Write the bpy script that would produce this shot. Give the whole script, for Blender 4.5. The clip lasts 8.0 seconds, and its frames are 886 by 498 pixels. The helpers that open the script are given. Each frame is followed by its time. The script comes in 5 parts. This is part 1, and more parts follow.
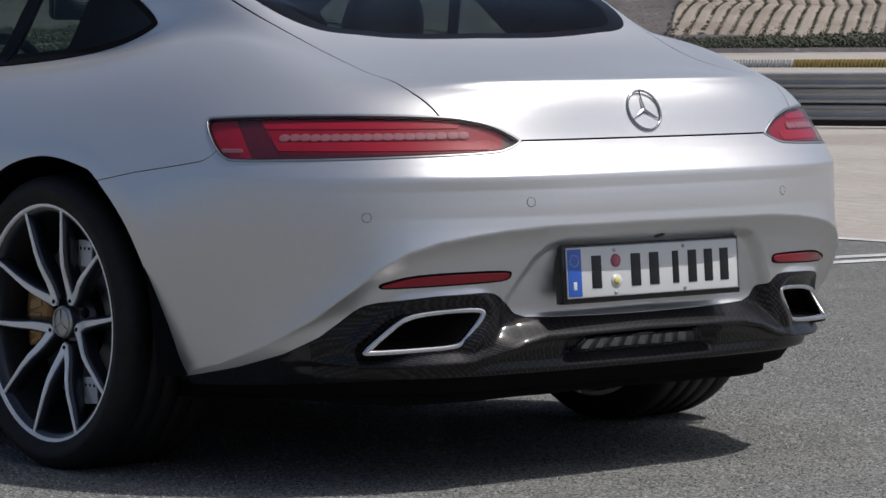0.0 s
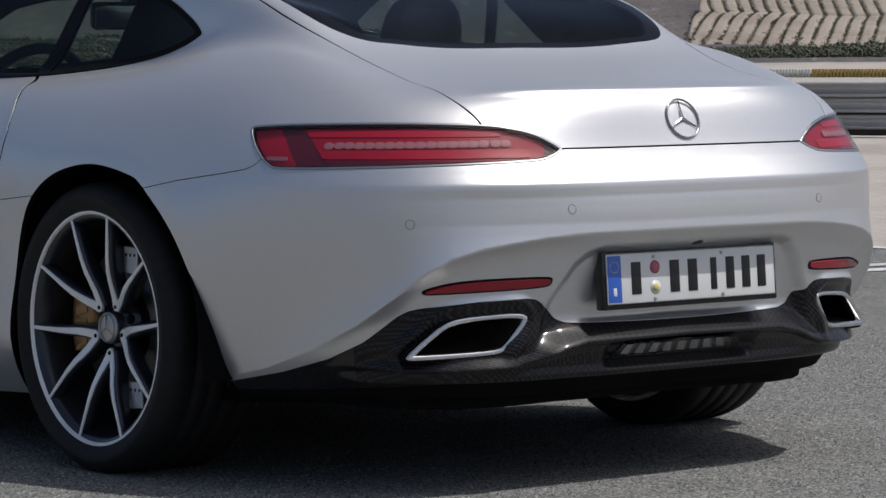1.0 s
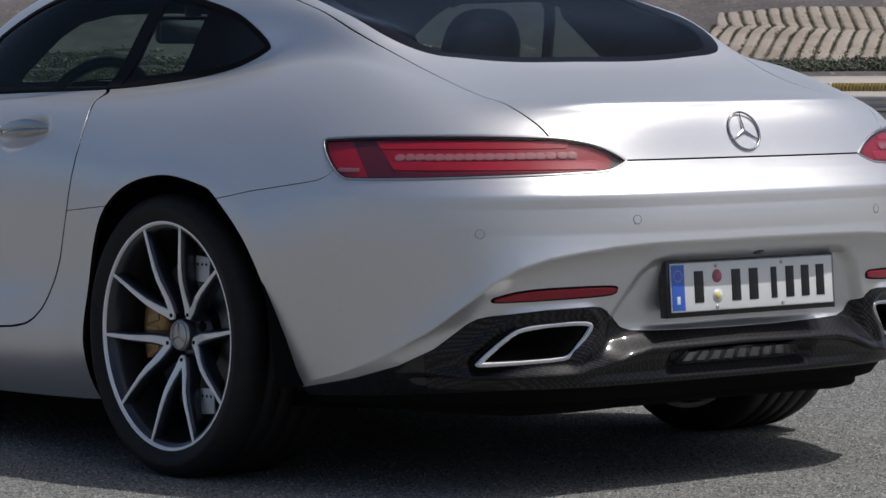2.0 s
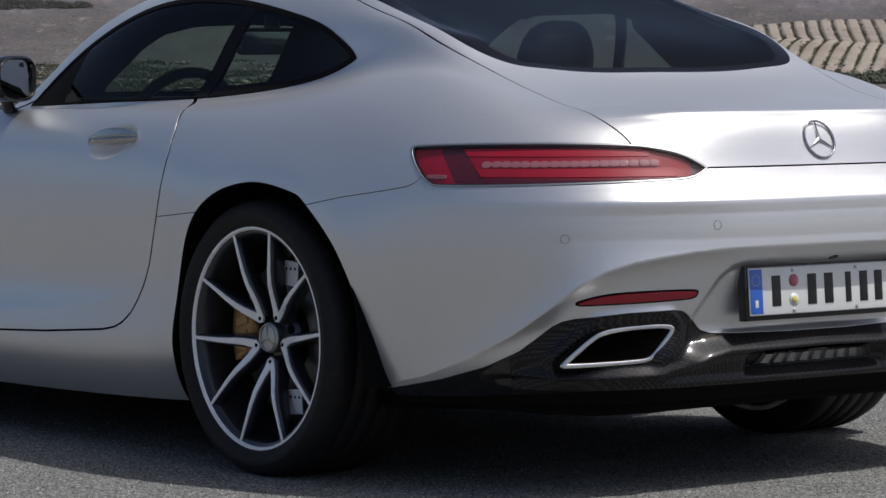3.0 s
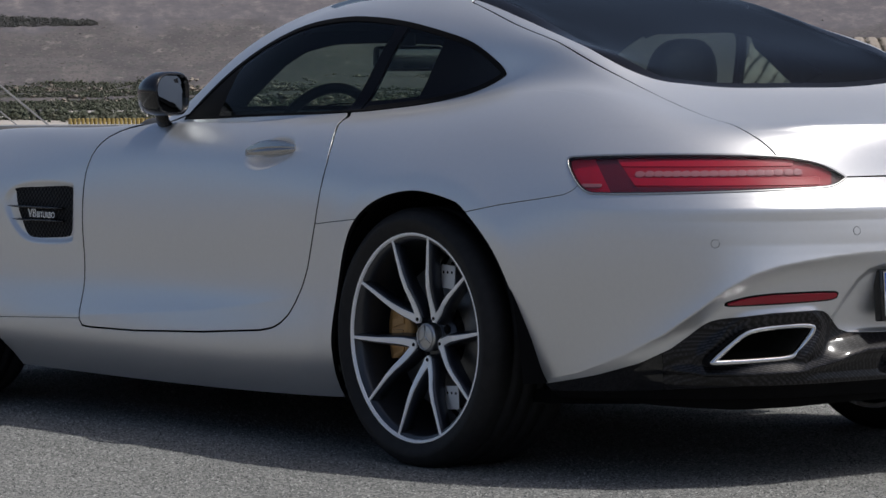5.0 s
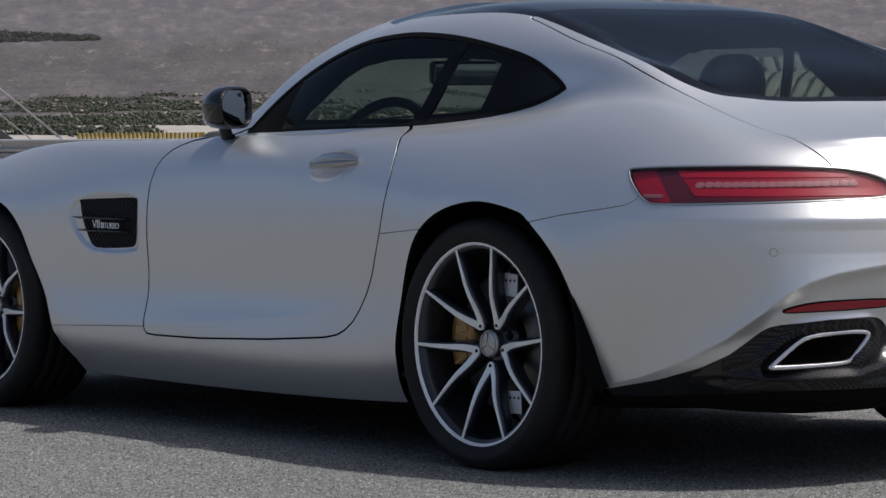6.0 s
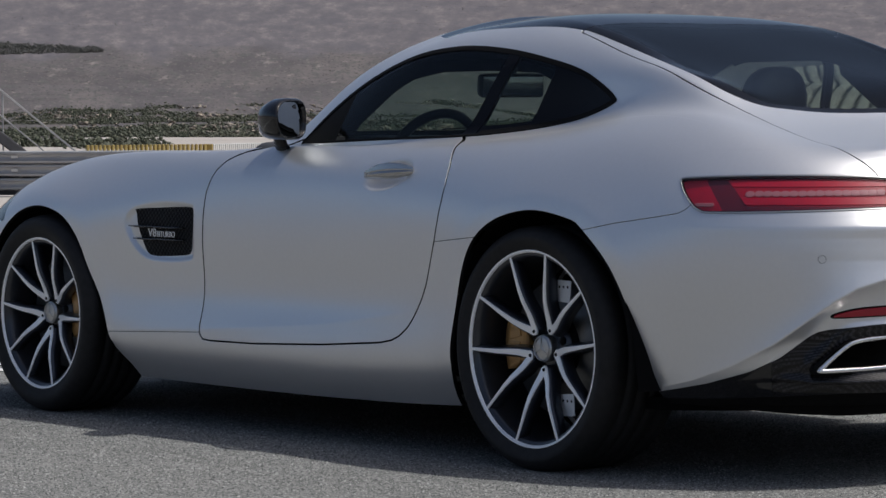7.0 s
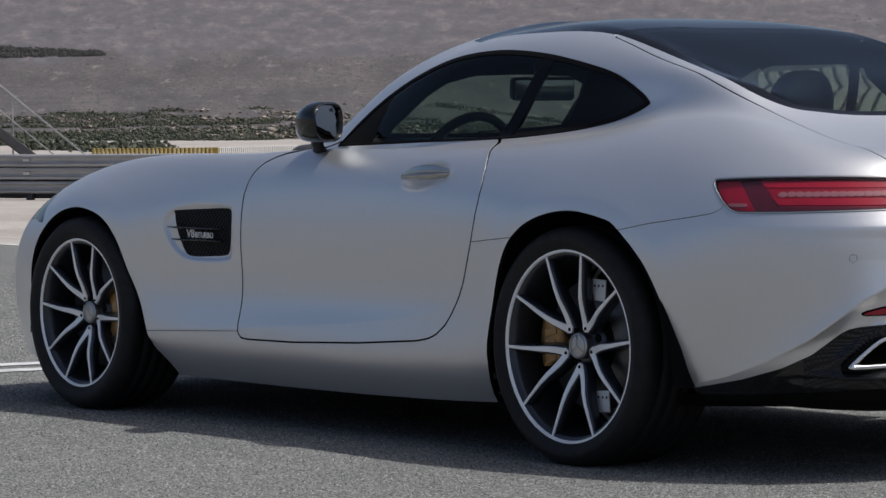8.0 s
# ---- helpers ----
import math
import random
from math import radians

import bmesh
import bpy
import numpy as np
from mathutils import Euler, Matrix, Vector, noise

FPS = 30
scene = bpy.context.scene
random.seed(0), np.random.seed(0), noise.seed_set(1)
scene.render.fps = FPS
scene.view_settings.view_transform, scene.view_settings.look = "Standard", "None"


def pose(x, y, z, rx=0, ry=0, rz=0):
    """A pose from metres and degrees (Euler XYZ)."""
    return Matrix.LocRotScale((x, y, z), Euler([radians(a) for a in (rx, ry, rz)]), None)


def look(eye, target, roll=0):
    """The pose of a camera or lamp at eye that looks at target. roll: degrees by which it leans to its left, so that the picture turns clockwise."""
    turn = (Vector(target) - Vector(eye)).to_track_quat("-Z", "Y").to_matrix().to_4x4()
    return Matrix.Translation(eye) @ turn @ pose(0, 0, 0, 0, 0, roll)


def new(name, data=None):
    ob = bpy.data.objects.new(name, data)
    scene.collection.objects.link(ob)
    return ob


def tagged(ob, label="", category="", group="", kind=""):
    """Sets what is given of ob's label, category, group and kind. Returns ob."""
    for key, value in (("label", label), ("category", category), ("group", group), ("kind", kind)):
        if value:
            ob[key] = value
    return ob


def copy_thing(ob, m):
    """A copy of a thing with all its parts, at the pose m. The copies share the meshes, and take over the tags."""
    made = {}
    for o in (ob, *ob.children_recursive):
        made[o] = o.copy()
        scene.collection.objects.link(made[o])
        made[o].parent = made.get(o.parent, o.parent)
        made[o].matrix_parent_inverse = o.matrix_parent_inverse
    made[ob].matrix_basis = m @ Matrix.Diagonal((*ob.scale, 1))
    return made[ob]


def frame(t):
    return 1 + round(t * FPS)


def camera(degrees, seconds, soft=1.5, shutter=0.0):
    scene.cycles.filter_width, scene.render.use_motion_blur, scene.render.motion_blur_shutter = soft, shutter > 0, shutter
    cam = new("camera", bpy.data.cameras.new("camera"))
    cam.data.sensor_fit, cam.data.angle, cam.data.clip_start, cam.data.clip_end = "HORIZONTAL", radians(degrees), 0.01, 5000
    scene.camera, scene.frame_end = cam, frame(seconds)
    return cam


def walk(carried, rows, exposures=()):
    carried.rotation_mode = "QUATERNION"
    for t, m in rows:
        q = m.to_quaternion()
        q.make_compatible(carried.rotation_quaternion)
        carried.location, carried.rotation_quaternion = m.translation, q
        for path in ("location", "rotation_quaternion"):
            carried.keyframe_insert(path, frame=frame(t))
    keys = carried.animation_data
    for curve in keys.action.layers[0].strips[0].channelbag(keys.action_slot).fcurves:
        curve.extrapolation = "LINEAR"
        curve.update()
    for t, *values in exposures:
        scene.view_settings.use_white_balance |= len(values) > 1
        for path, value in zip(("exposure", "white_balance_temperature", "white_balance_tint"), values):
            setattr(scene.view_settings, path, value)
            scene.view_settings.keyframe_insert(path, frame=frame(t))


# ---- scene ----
cam = camera(14.905, 8.0, soft=1.5)
# seconds, eye, bearing from north, pitch, roll
PATH = [
    (0, (-5.1831, -6.6859, 1.0080), 39.040, -3.625, -0.398),
    (0.5, (-5.2255, -6.7048, 1.0080), 38.929, -3.578, -0.410),
    (1, (-5.2932, -6.7310, 1.0077), 38.764, -3.457, -0.410),
    (1.5, (-5.3869, -6.7569, 1.0106), 38.673, -3.339, -0.392),
    (3, (-5.7526, -6.8859, 1.0035), 38.091, -3.004, -0.355),
    (3.5, (-5.9024, -6.9188, 1.0069), 38.081, -2.923, -0.305),
    (4, (-6.0715, -6.9688, 1.0076), 38.067, -2.879, -0.314),
    (4.5, (-6.2171, -7.0129, 1.0038), 38.046, -2.805, -0.303),
    (5, (-6.3794, -7.0684, 0.9998), 38.033, -2.707, -0.334),
    (6.5, (-6.8154, -7.2372, 0.9982), 37.975, -2.343, -0.374),
    (7, (-6.9577, -7.3003, 0.9981), 37.964, -2.257, -0.379),
    (7.5, (-7.0778, -7.3591, 1.0011), 37.948, -2.216, -0.420),
    (8, (-7.1709, -7.4066, 0.9982), 37.932, -2.205, -0.450),
]
walk(cam, [(t, pose(*eye, 90 + pitch, 0, -yaw) @ pose(0, 0, 0, 0, 0, roll)) for t, eye, yaw, pitch, roll in PATH], exposures=((0, .04), (3, .09), (5, .13), (8, .18)))

# ---------------------------------------------------------------- light
SUN_TO = Vector((.37, -.45, 1)).normalized()
sky = bpy.data.worlds.new("sky")
scene.world = sky
sky.use_nodes = True
nodes = sky.node_tree.nodes
air = nodes.new("ShaderNodeTexSky")
air.sky_type = "NISHITA"
air.sun_disc = False
air.sun_elevation = math.asin(SUN_TO.z)
air.sun_rotation = math.atan2(SUN_TO.x, SUN_TO.y)
air.altitude = 300
air.dust_density = 4.0
air.air_density = .8
sky.node_tree.links.new(air.outputs[0], nodes["Background"].inputs[0])
nodes["Background"].inputs[1].default_value = 0.089
sun = new("sun", bpy.data.lights.new("sun", "SUN"))
sun.data.energy, sun.data.angle, sun.data.color = 2.47, radians(.53), (1, .985, .96)
sun.matrix_world = look(SUN_TO * 50, (0, 0, 0))

# ---------------------------------------------------------------- materials


def shader(name, color, rough=.5, metal=0.0, coat=0.0, coat_rough=.05, grain=0.0, grain_scale=40.0, bump=0.0, bump_scale=200.0, vary_rough=0.0, ior=1.5, spec=.5):
    """A principled surface; its colour varies at two scales by grain, with fine relief by bump (metres)."""
    m = bpy.data.materials.new(name)
    m.use_nodes = True
    n, l = m.node_tree.nodes, m.node_tree.links
    b = n["Principled BSDF"]
    b.inputs["Base Color"].default_value = (*color, 1)
    b.inputs["Roughness"].default_value = rough
    b.inputs["Metallic"].default_value = metal
    b.inputs["Coat Weight"].default_value = coat
    b.inputs["Coat Roughness"].default_value = coat_rough
    b.inputs["IOR"].default_value = ior
    b.inputs["Specular IOR Level"].default_value = spec
    where = n.new("ShaderNodeTexCoord")
    if grain or vary_rough:
        fine, broad = n.new("ShaderNodeTexNoise"), n.new("ShaderNodeTexNoise")
        for t, s, d in ((fine, grain_scale, 4), (broad, grain_scale / 11, 3)):
            t.inputs["Scale"].default_value, t.inputs["Detail"].default_value = s, d
            l.new(where.outputs["Object"], t.inputs["Vector"])
        both = n.new("ShaderNodeMath")
        both.operation = "ADD"
        l.new(fine.outputs["Fac"], both.inputs[0])
        l.new(broad.outputs["Fac"], both.inputs[1])
    if grain:
        ramp = n.new("ShaderNodeMapRange")
        for k, v in zip((1, 2, 3, 4), (.6, 1.4, 1 - grain, 1 + grain)):
            ramp.inputs[k].default_value = v
        l.new(both.outputs[0], ramp.inputs[0])
        tone = n.new("ShaderNodeMix")
        tone.data_type, tone.blend_type = "RGBA", "MULTIPLY"
        tone.inputs[0].default_value = 1
        tone.inputs[6].default_value = (*color, 1)
        l.new(ramp.outputs[0], tone.inputs[7])
        l.new(tone.outputs[2], b.inputs["Base Color"])
    if vary_rough:
        ramp2 = n.new("ShaderNodeMapRange")
        for k, v in zip((1, 2, 3, 4), (.6, 1.4, max(.02, rough - vary_rough), rough + vary_rough)):
            ramp2.inputs[k].default_value = v
        l.new(both.outputs[0], ramp2.inputs[0])
        l.new(ramp2.outputs[0], b.inputs["Roughness"])
    if bump:
        relief, dent = n.new("ShaderNodeTexNoise"), n.new("ShaderNodeBump")
        relief.inputs["Scale"].default_value, relief.inputs["Detail"].default_value = bump_scale, 3
        l.new(where.outputs["Object"], relief.inputs["Vector"])
        l.new(relief.outputs["Fac"], dent.inputs["Height"])
        dent.inputs["Distance"].default_value = bump
        l.new(dent.outputs[0], b.inputs["Normal"])
    return m


def pane(name, tint, gloss_rough=.0):
    """Thin glass: what lies behind shows through its tint, with a mirror reflection on top."""
    m = bpy.data.materials.new(name)
    m.use_nodes = True
    n, l = m.node_tree.nodes, m.node_tree.links
    n.remove(n["Principled BSDF"])
    clear, shine, mix, edge, power, scale = (n.new("ShaderNode" + k) for k in ("BsdfTransparent", "BsdfGlossy", "MixShader", "LayerWeight", "Math", "MapRange"))
    clear.inputs[0].default_value = (*tint, 1)
    shine.inputs["Roughness"].default_value = gloss_rough
    edge.inputs["Blend"].default_value = .5
    power.operation = "POWER"
    power.inputs[1].default_value = 5
    scale.inputs[3].default_value, scale.inputs[4].default_value = .042, .62
    l.new(edge.outputs["Facing"], power.inputs[0])
    l.new(power.outputs[0], scale.inputs[0])
    l.new(scale.outputs[0], mix.inputs[0])
    l.new(clear.outputs[0], mix.inputs[1])
    l.new(shine.outputs[0], mix.inputs[2])
    l.new(mix.outputs[0], n["Material Output"].inputs[0])
    return m


def weave(name):
    """Twill-woven carbon fibre under clear lacquer."""
    m = shader(name, (.012, .012, .013), .45, .0, coat=.45, coat_rough=.11, spec=.15)
    n, l = m.node_tree.nodes, m.node_tree.links
    b, where = n["Principled BSDF"], n["Texture Coordinate"]
    turn = n.new("ShaderNodeMapping")
    l.new(where.outputs["Object"], turn.inputs["Vector"])
    checks, waves = n.new("ShaderNodeTexChecker"), n.new("ShaderNodeTexWave")
    checks.inputs["Scale"].default_value = 105
    checks.inputs["Color1"].default_value, checks.inputs["Color2"].default_value = (.034, .032, .037, 1), (.012, .0116, .0134, 1)
    waves.bands_direction = "DIAGONAL"
    waves.inputs["Scale"].default_value = 62
    l.new(turn.outputs[0], checks.inputs["Vector"])
    l.new(turn.outputs[0], waves.inputs["Vector"])
    mix = n.new("ShaderNodeMix")
    mix.data_type, mix.blend_type = "RGBA", "MULTIPLY"
    mix.inputs[0].default_value = .95
    l.new(checks.outputs["Color"], mix.inputs[6])
    l.new(waves.outputs["Color"], mix.inputs[7])
    l.new(mix.outputs[2], b.inputs["Base Color"])
    return m


PAINT = shader("satin_silver_paint", (.75, .752, .76), .375, .76, coat=.1, coat_rough=.3, grain=.02, grain_scale=900, vary_rough=.015)
SEAL = shader("black_rubber_seal", (.005, .005, .0055), .75, spec=.12)
GLOSS_BLACK = shader("gloss_black_lacquer", (.006, .006, .007), .10, coat=.3, coat_rough=.02)
ROOF_BLACK = shader("black_glass_roof", (.007, .009, .015), .10, spec=.16)
LINER = shader("black_moulded_plastic", (.005, .005, .0055), .9, spec=.08, grain=.3, grain_scale=60, bump=.0006, bump_scale=300)
CARBON = weave("carbon_fibre")
RUBBER = shader("tyre_rubber", (.018, .0175, .018), .64, spec=.25, grain=.35, grain_scale=50, bump=.0006, bump_scale=260)
WHEEL_DARK = shader("titanium_grey_wheel_paint", (.034, .037, .045), .33, .5, coat=.5, grain=.08, grain_scale=80)
SPOKE_DARK = shader("dark_titanium_spoke_paint", (.038, .043, .057), .30, .45, coat=.4, grain=.08, grain_scale=80)
MACHINED = shader("machined_aluminium", (.97, .97, .97), .32, .30, vary_rough=.015, grain=.012, grain_scale=60)
CHROME = shader("polished_chrome", (.82, .82, .83), .10, 1.0, vary_rough=.03)
EMBLEM = shader("dark_chrome", (.36, .37, .39), .16, 1.0, vary_rough=.03)
SATIN_METAL = shader("brushed_steel", (.5, .5, .5), .34, .95, grain=.12, grain_scale=150)
DISC_IRON = shader("brake_disc_iron", (.13, .13, .13), .42, .7, grain=.2, grain_scale=70)
GOLD = shader("gold_caliper_lacquer", (.40, .22, .07), .38, .25, coat=.4, grain=.1, grain_scale=60)
SIDE_GLASS = pane("tinted_side_glass", (.53, .62, .58))
REAR_GLASS = pane("tinted_rear_glass", (.46, .54, .55))
CLEAR = pane("clear_lamp_lens", (.92, .92, .92), .0)
LAMP_RED = shader("red_lamp_plastic", (.36, .005, .023), .3, coat=.1, grain=.15, grain_scale=45)
LAMP_BRIGHT = shader("bright_red_lamp_plastic", (.44, .006, .028), .3, coat=.1, grain=.12, grain_scale=45)
LAMP_DARK = shader("smoked_lamp_plastic", (.12, .008, .018), .2, coat=.5)
LED = shader("milky_led_lens", (.38, .14, .16), .5, coat=.1)
FOG_GREY = shader("grey_fog_reflector", (.34, .34, .35), .28, .6, grain=.25, grain_scale=120)
LAMP_GREY = shader("grey_lamp_reflector", (.10, .045, .052), .5, grain=.3, grain_scale=90)
CABIN = shader("black_cabin_leather", (.013, .013, .014), .55, grain=.25, grain_scale=30, bump=.0008, bump_scale=160)
CABIN_TRIM = shader("grey_cabin_trim", (.05, .05, .052), .6, grain=.15, grain_scale=30)
PLATE_WHITE = shader("white_plate_film", (.74, .75, .74), .35, coat=.2)
PLATE_BLUE = shader("blue_plate_film", (.035, .13, .55), .35, coat=.2)
INK = shader("black_plate_ink", (.012, .012, .013), .4)
SEAL_RED = shader("red_seal_sticker", (.42, .12, .16), .5, grain=.4, grain_scale=300)
SEAL_GOLD = shader("yellow_seal_sticker", (.66, .56, .12), .5, grain=.2, grain_scale=300)
REFLECTOR = shader("red_reflector", (.33, .005, .020), .2, coat=.4, bump=.0005, bump_scale=240)
PANE_BLACK = shader("black_printed_glass", (.006, .006, .008), .2, spec=.15)
DIM_MIRROR = shader("dimming_mirror_glass", (.66, .70, .69), .16, 1.0)
PALE_METAL = shader("bright_zinc_plate", (.78, .79, .80), .5, .1)
MIRROR = shader("dimmed_mirror_silver", (.30, .335, .355), .0, 1.0)
# ---------------------------------------------------------------- body surface
# The shell of the car is lofted through guide rings that run from the middle of
# the nose round the left flank to the middle of the tail.  x is given as half width.


def spline_matrix(params, at):
    """Natural cubic spline as a matrix: rows give the weights of the knots at each parameter."""
    n = len(params)
    h = np.diff(params)
    a = np.zeros((n, n))
    b = np.zeros((n, n))
    a[0, 0] = a[-1, -1] = 1.0
    for i in range(1, n - 1):
        a[i, i - 1], a[i, i], a[i, i + 1] = h[i - 1], 2 * (h[i - 1] + h[i]), h[i]
        b[i, i - 1], b[i, i + 1] = 6 / h[i - 1], 6 / h[i]
        b[i, i] = -6 / h[i - 1] - 6 / h[i]
    curve = np.linalg.solve(a, b)
    k = np.clip(np.searchsorted(params, at, side="right") - 1, 0, n - 2)
    s, e, hh = at - params[k], params[k + 1] - at, h[k]
    out = np.zeros((len(at), n))
    rows = np.arange(len(at))
    out[rows, k] += e / hh
    out[rows, k + 1] += s / hh
    out += curve[k] * ((e ** 3 / hh - e * hh) / 6)[:, None]
    out += curve[k + 1] * ((s ** 3 / hh - s * hh) / 6)[:, None]
    return out


RING_BOTTOM = [(0, 3.48, .16), (.45, 3.46, .16), (.78, 3.25, .16), (.88, 2.98, .16), (.88, 2.63, .15), (.858, 2.2, .143), (.852, 1.65, .138), (.852, 1.05, .138),
               (.855, .5, .15), (.865, 0, .18), (.835, -.42, .21), (.76, -.64, .215), (.62, -.84, .215), (.36, -.95, .215), (0, -.97, .215)]
RING_SILL = [(0, 3.53, .28), (.45, 3.51, .28), (.80, 3.28, .28), (.905, 2.98, .28), (.935, 2.63, .28), (.925, 2.2, .275), (.925, 1.65, .27), (.925, 1.05, .27),
             (.93, .5, .275), (.935, 0, .285), (.87, -.42, .30), (.80, -.68, .32), (.66, -.90, .325), (.38, -1.01, .33), (0, -1.03, .33)]
RING_LOW = [(0, 3.54, .42), (.45, 3.52, .42), (.82, 3.28, .42), (.925, 2.98, .42), (.955, 2.63, .43), (.92, 2.2, .42), (.905, 1.65, .42), (.90, 1.05, .42),
            (.925, .5, .43), (.955, 0, .44), (.905, -.42, .45), (.835, -.69, .46), (.68, -.925, .465), (.385, -1.05, .47), (0, -1.07, .47)]
RING_MID = [(0, 3.52, .55), (.45, 3.49, .55), (.82, 3.24, .56), (.93, 2.98, .57), (.96, 2.63, .58), (.935, 2.2, .58), (.914, 1.65, .58), (.909, 1.05, .58),
            (.932, .5, .59), (.962, 0, .6), (.925, -.42, .61), (.855, -.69, .62), (.7, -.925, .63), (.375, -1.065, .64), (0, -1.085, .645)]
RING_UPPER = [(0, 3.45, .64), (.45, 3.4, .65), (.8, 3.15, .67), (.9, 2.93, .69), (.94, 2.63, .71), (.926, 2.2, .72), (.908, 1.65, .73), (.904, 1.05, .73),
              (.927, .5, .735), (.945, 0, .745), (.895, -.4, .76), (.832, -.66, .77), (.675, -.895, .775), (.37, -1.025, .775), (0, -1.04, .775)]
RING_SHOULDER = [(0, 3.34, .71), (.42, 3.28, .72), (.74, 3.05, .745), (.81, 2.86, .785), (.845, 2.58, .825), (.86, 2.2, .838), (.868, 1.65, .843), (.868, 1.05, .845),
                 (.875, .5, .855), (.875, 0, .875), (.825, -.38, .89), (.75, -.62, .89), (.625, -.825, .884), (.35, -.985, .887), (0, -1, .887)]
RING_DECK = [(0, 2.6, .83), (.36, 2.55, .84), (.58, 2.45, .855), (.68, 2.36, .866), (.75, 2.2, .876), (.79, 1.95, .885), (.818, 1.6, .89), (.825, 1.05, .893),
             (.812, .52, .91), (.775, .06, .947), (.715, -.2, .988), (.66, -.44, .988), (.56, -.68, .929), (.33, -.85, .918), (0, -.88, .918)]
RING_BELT = [(0, 1.75, .935), (.3, 1.72, .93), (.52, 1.64, .925), (.66, 1.55, .93), (.74, 1.43, .922), (.785, 1.28, .912), (.8, 1.1, .915), (.785, .85, .925),
             (.738, .53, .94), (.66, .21, .975), (.627, .01, 1.033), (.606, -.2, 1.061), (.527, -.4, 1.03), (.29, -.425, 1.008), (0, -.43, 1)]
RING_CANT = [(0, 1.12, 1.27), (.2, 1.125, 1.265), (.37, 1.13, 1.25), (.5, 1.1, 1.222), (.57, 1.02, 1.205), (.593, .92, 1.213), (.6, .78, 1.228), (.583, .58, 1.24),
             (.563, .38, 1.24), (.543, .22, 1.22), (.533, .06, 1.187), (.515, -.09, 1.148), (.43, -.18, 1.112), (.23, -.205, 1.106), (0, -.21, 1.105)]
RING_RIDGE = [(0, .98, 1.304), (0, .96, 1.306), (0, .94, 1.308), (0, .91, 1.31), (0, .87, 1.312), (0, .82, 1.314), (0, .76, 1.316), (0, .7, 1.316),
              (0, .64, 1.314), (0, .58, 1.312), (0, .53, 1.308), (0, .49, 1.304), (0, .46, 1.3), (0, .44, 1.298), (0, .43, 1.296)]


def lofted(nu=420, nv=250):
    rings = [np.array(r, float) for r in (RING_BOTTOM, RING_SILL, RING_LOW, RING_MID, RING_UPPER, RING_SHOULDER, RING_DECK, RING_BELT, RING_CANT, RING_RIDGE)]
    glass = 0.5 * (rings[7] + rings[8]) + np.array([.018, 0, .018])
    glass[(0, -1), 0] = 0
    glass[:, 0] = np.where(rings[7][:, 0] == 0, 0, glass[:, 0])
    roof = 0.5 * (rings[8] + rings[9]) + np.array([.01, 0, .022])
    roof[:, 0] = np.where(rings[8][:, 0] == 0, 0, roof[:, 0])
    rings = np.array(rings[:8] + [glass, rings[8], roof, rings[9]])
    step = np.linalg.norm(np.diff(rings[2:6].mean(0), axis=0), axis=1)
    along = np.r_[0, np.cumsum(step)]
    # mirrored knots beyond both middles keep the surface level where the halves meet
    flip = np.array([-1, 1, 1.0])
    wide = np.concatenate([rings[:, 2:0:-1] * flip, rings, rings[:, -2:-4:-1] * flip], 1)
    par = np.r_[-along[2], -along[1], along, 2 * along[-1] - along[-2], 2 * along[-1] - along[-3]]
    rows = spline_matrix(par, np.linspace(0, along[-1], nu))
    lines = np.einsum("ui,rix->rux", rows, wide)
    grid = np.zeros((nu, nv, 3))
    weight = np.array([1.5, 1, 1, 1, 1.1, 1.1, .6, .8, .8, .6, .5])
    share = np.r_[0, np.cumsum(weight)]
    for i in range(nu):
        p = lines[:, i]
        d = np.r_[0, np.cumsum(np.linalg.norm(np.diff(p, axis=0), axis=1) ** .75)]
        at = np.interp(np.linspace(0, share[-1], nv), share, d)
        grid[i] = spline_matrix(d, at) @ p
    grid[0, :, 0] = grid[-1, :, 0] = 0
    grid[..., 0] = -np.abs(grid[..., 0])
    return grid


def step01(v):
    v = np.clip(v, 0, 1)
    return v * v * (3 - 2 * v)


def closed(points, n=6):
    """A smooth closed outline through the points."""
    p = np.array(points, float)
    out = []
    for i in range(len(p)):
        a, b, c, d = p[i - 1], p[i], p[(i + 1) % len(p)], p[(i + 2) % len(p)]
        for t in np.arange(n) / n:
            out.append(.5 * (2 * b + (c - a) * t + (2 * a - 5 * b + 4 * c - d) * t * t + (3 * b - a - 3 * c + d) * t ** 3))
    return np.array(out)


def inside(poly, at):
    """Signed distance of points to a closed outline, positive inside."""
    best = np.full(len(at), 1e9)
    odd = np.zeros(len(at), bool)
    for a, b in zip(poly, np.roll(poly, -1, 0)):
        e, w = b - a, at - a
        k = np.clip((w @ e) / (e @ e + 1e-15), 0, 1)
        best = np.minimum(best, ((w - k[:, None] * e) ** 2).sum(1))
        odd ^= ((a[1] > at[:, 1]) != (b[1] > at[:, 1])) & (w[:, 0] < e[0] * w[:, 1] / (e[1] if e[1] else 1e-12))
    return np.where(odd, 1, -1) * np.sqrt(best)


def quarter(p):
    """Coordinates across the left rear corner: along the diagonal, and up."""
    return np.stack([(p[:, 0] - p[:, 1]) / 2 ** .5, p[:, 2]], 1)


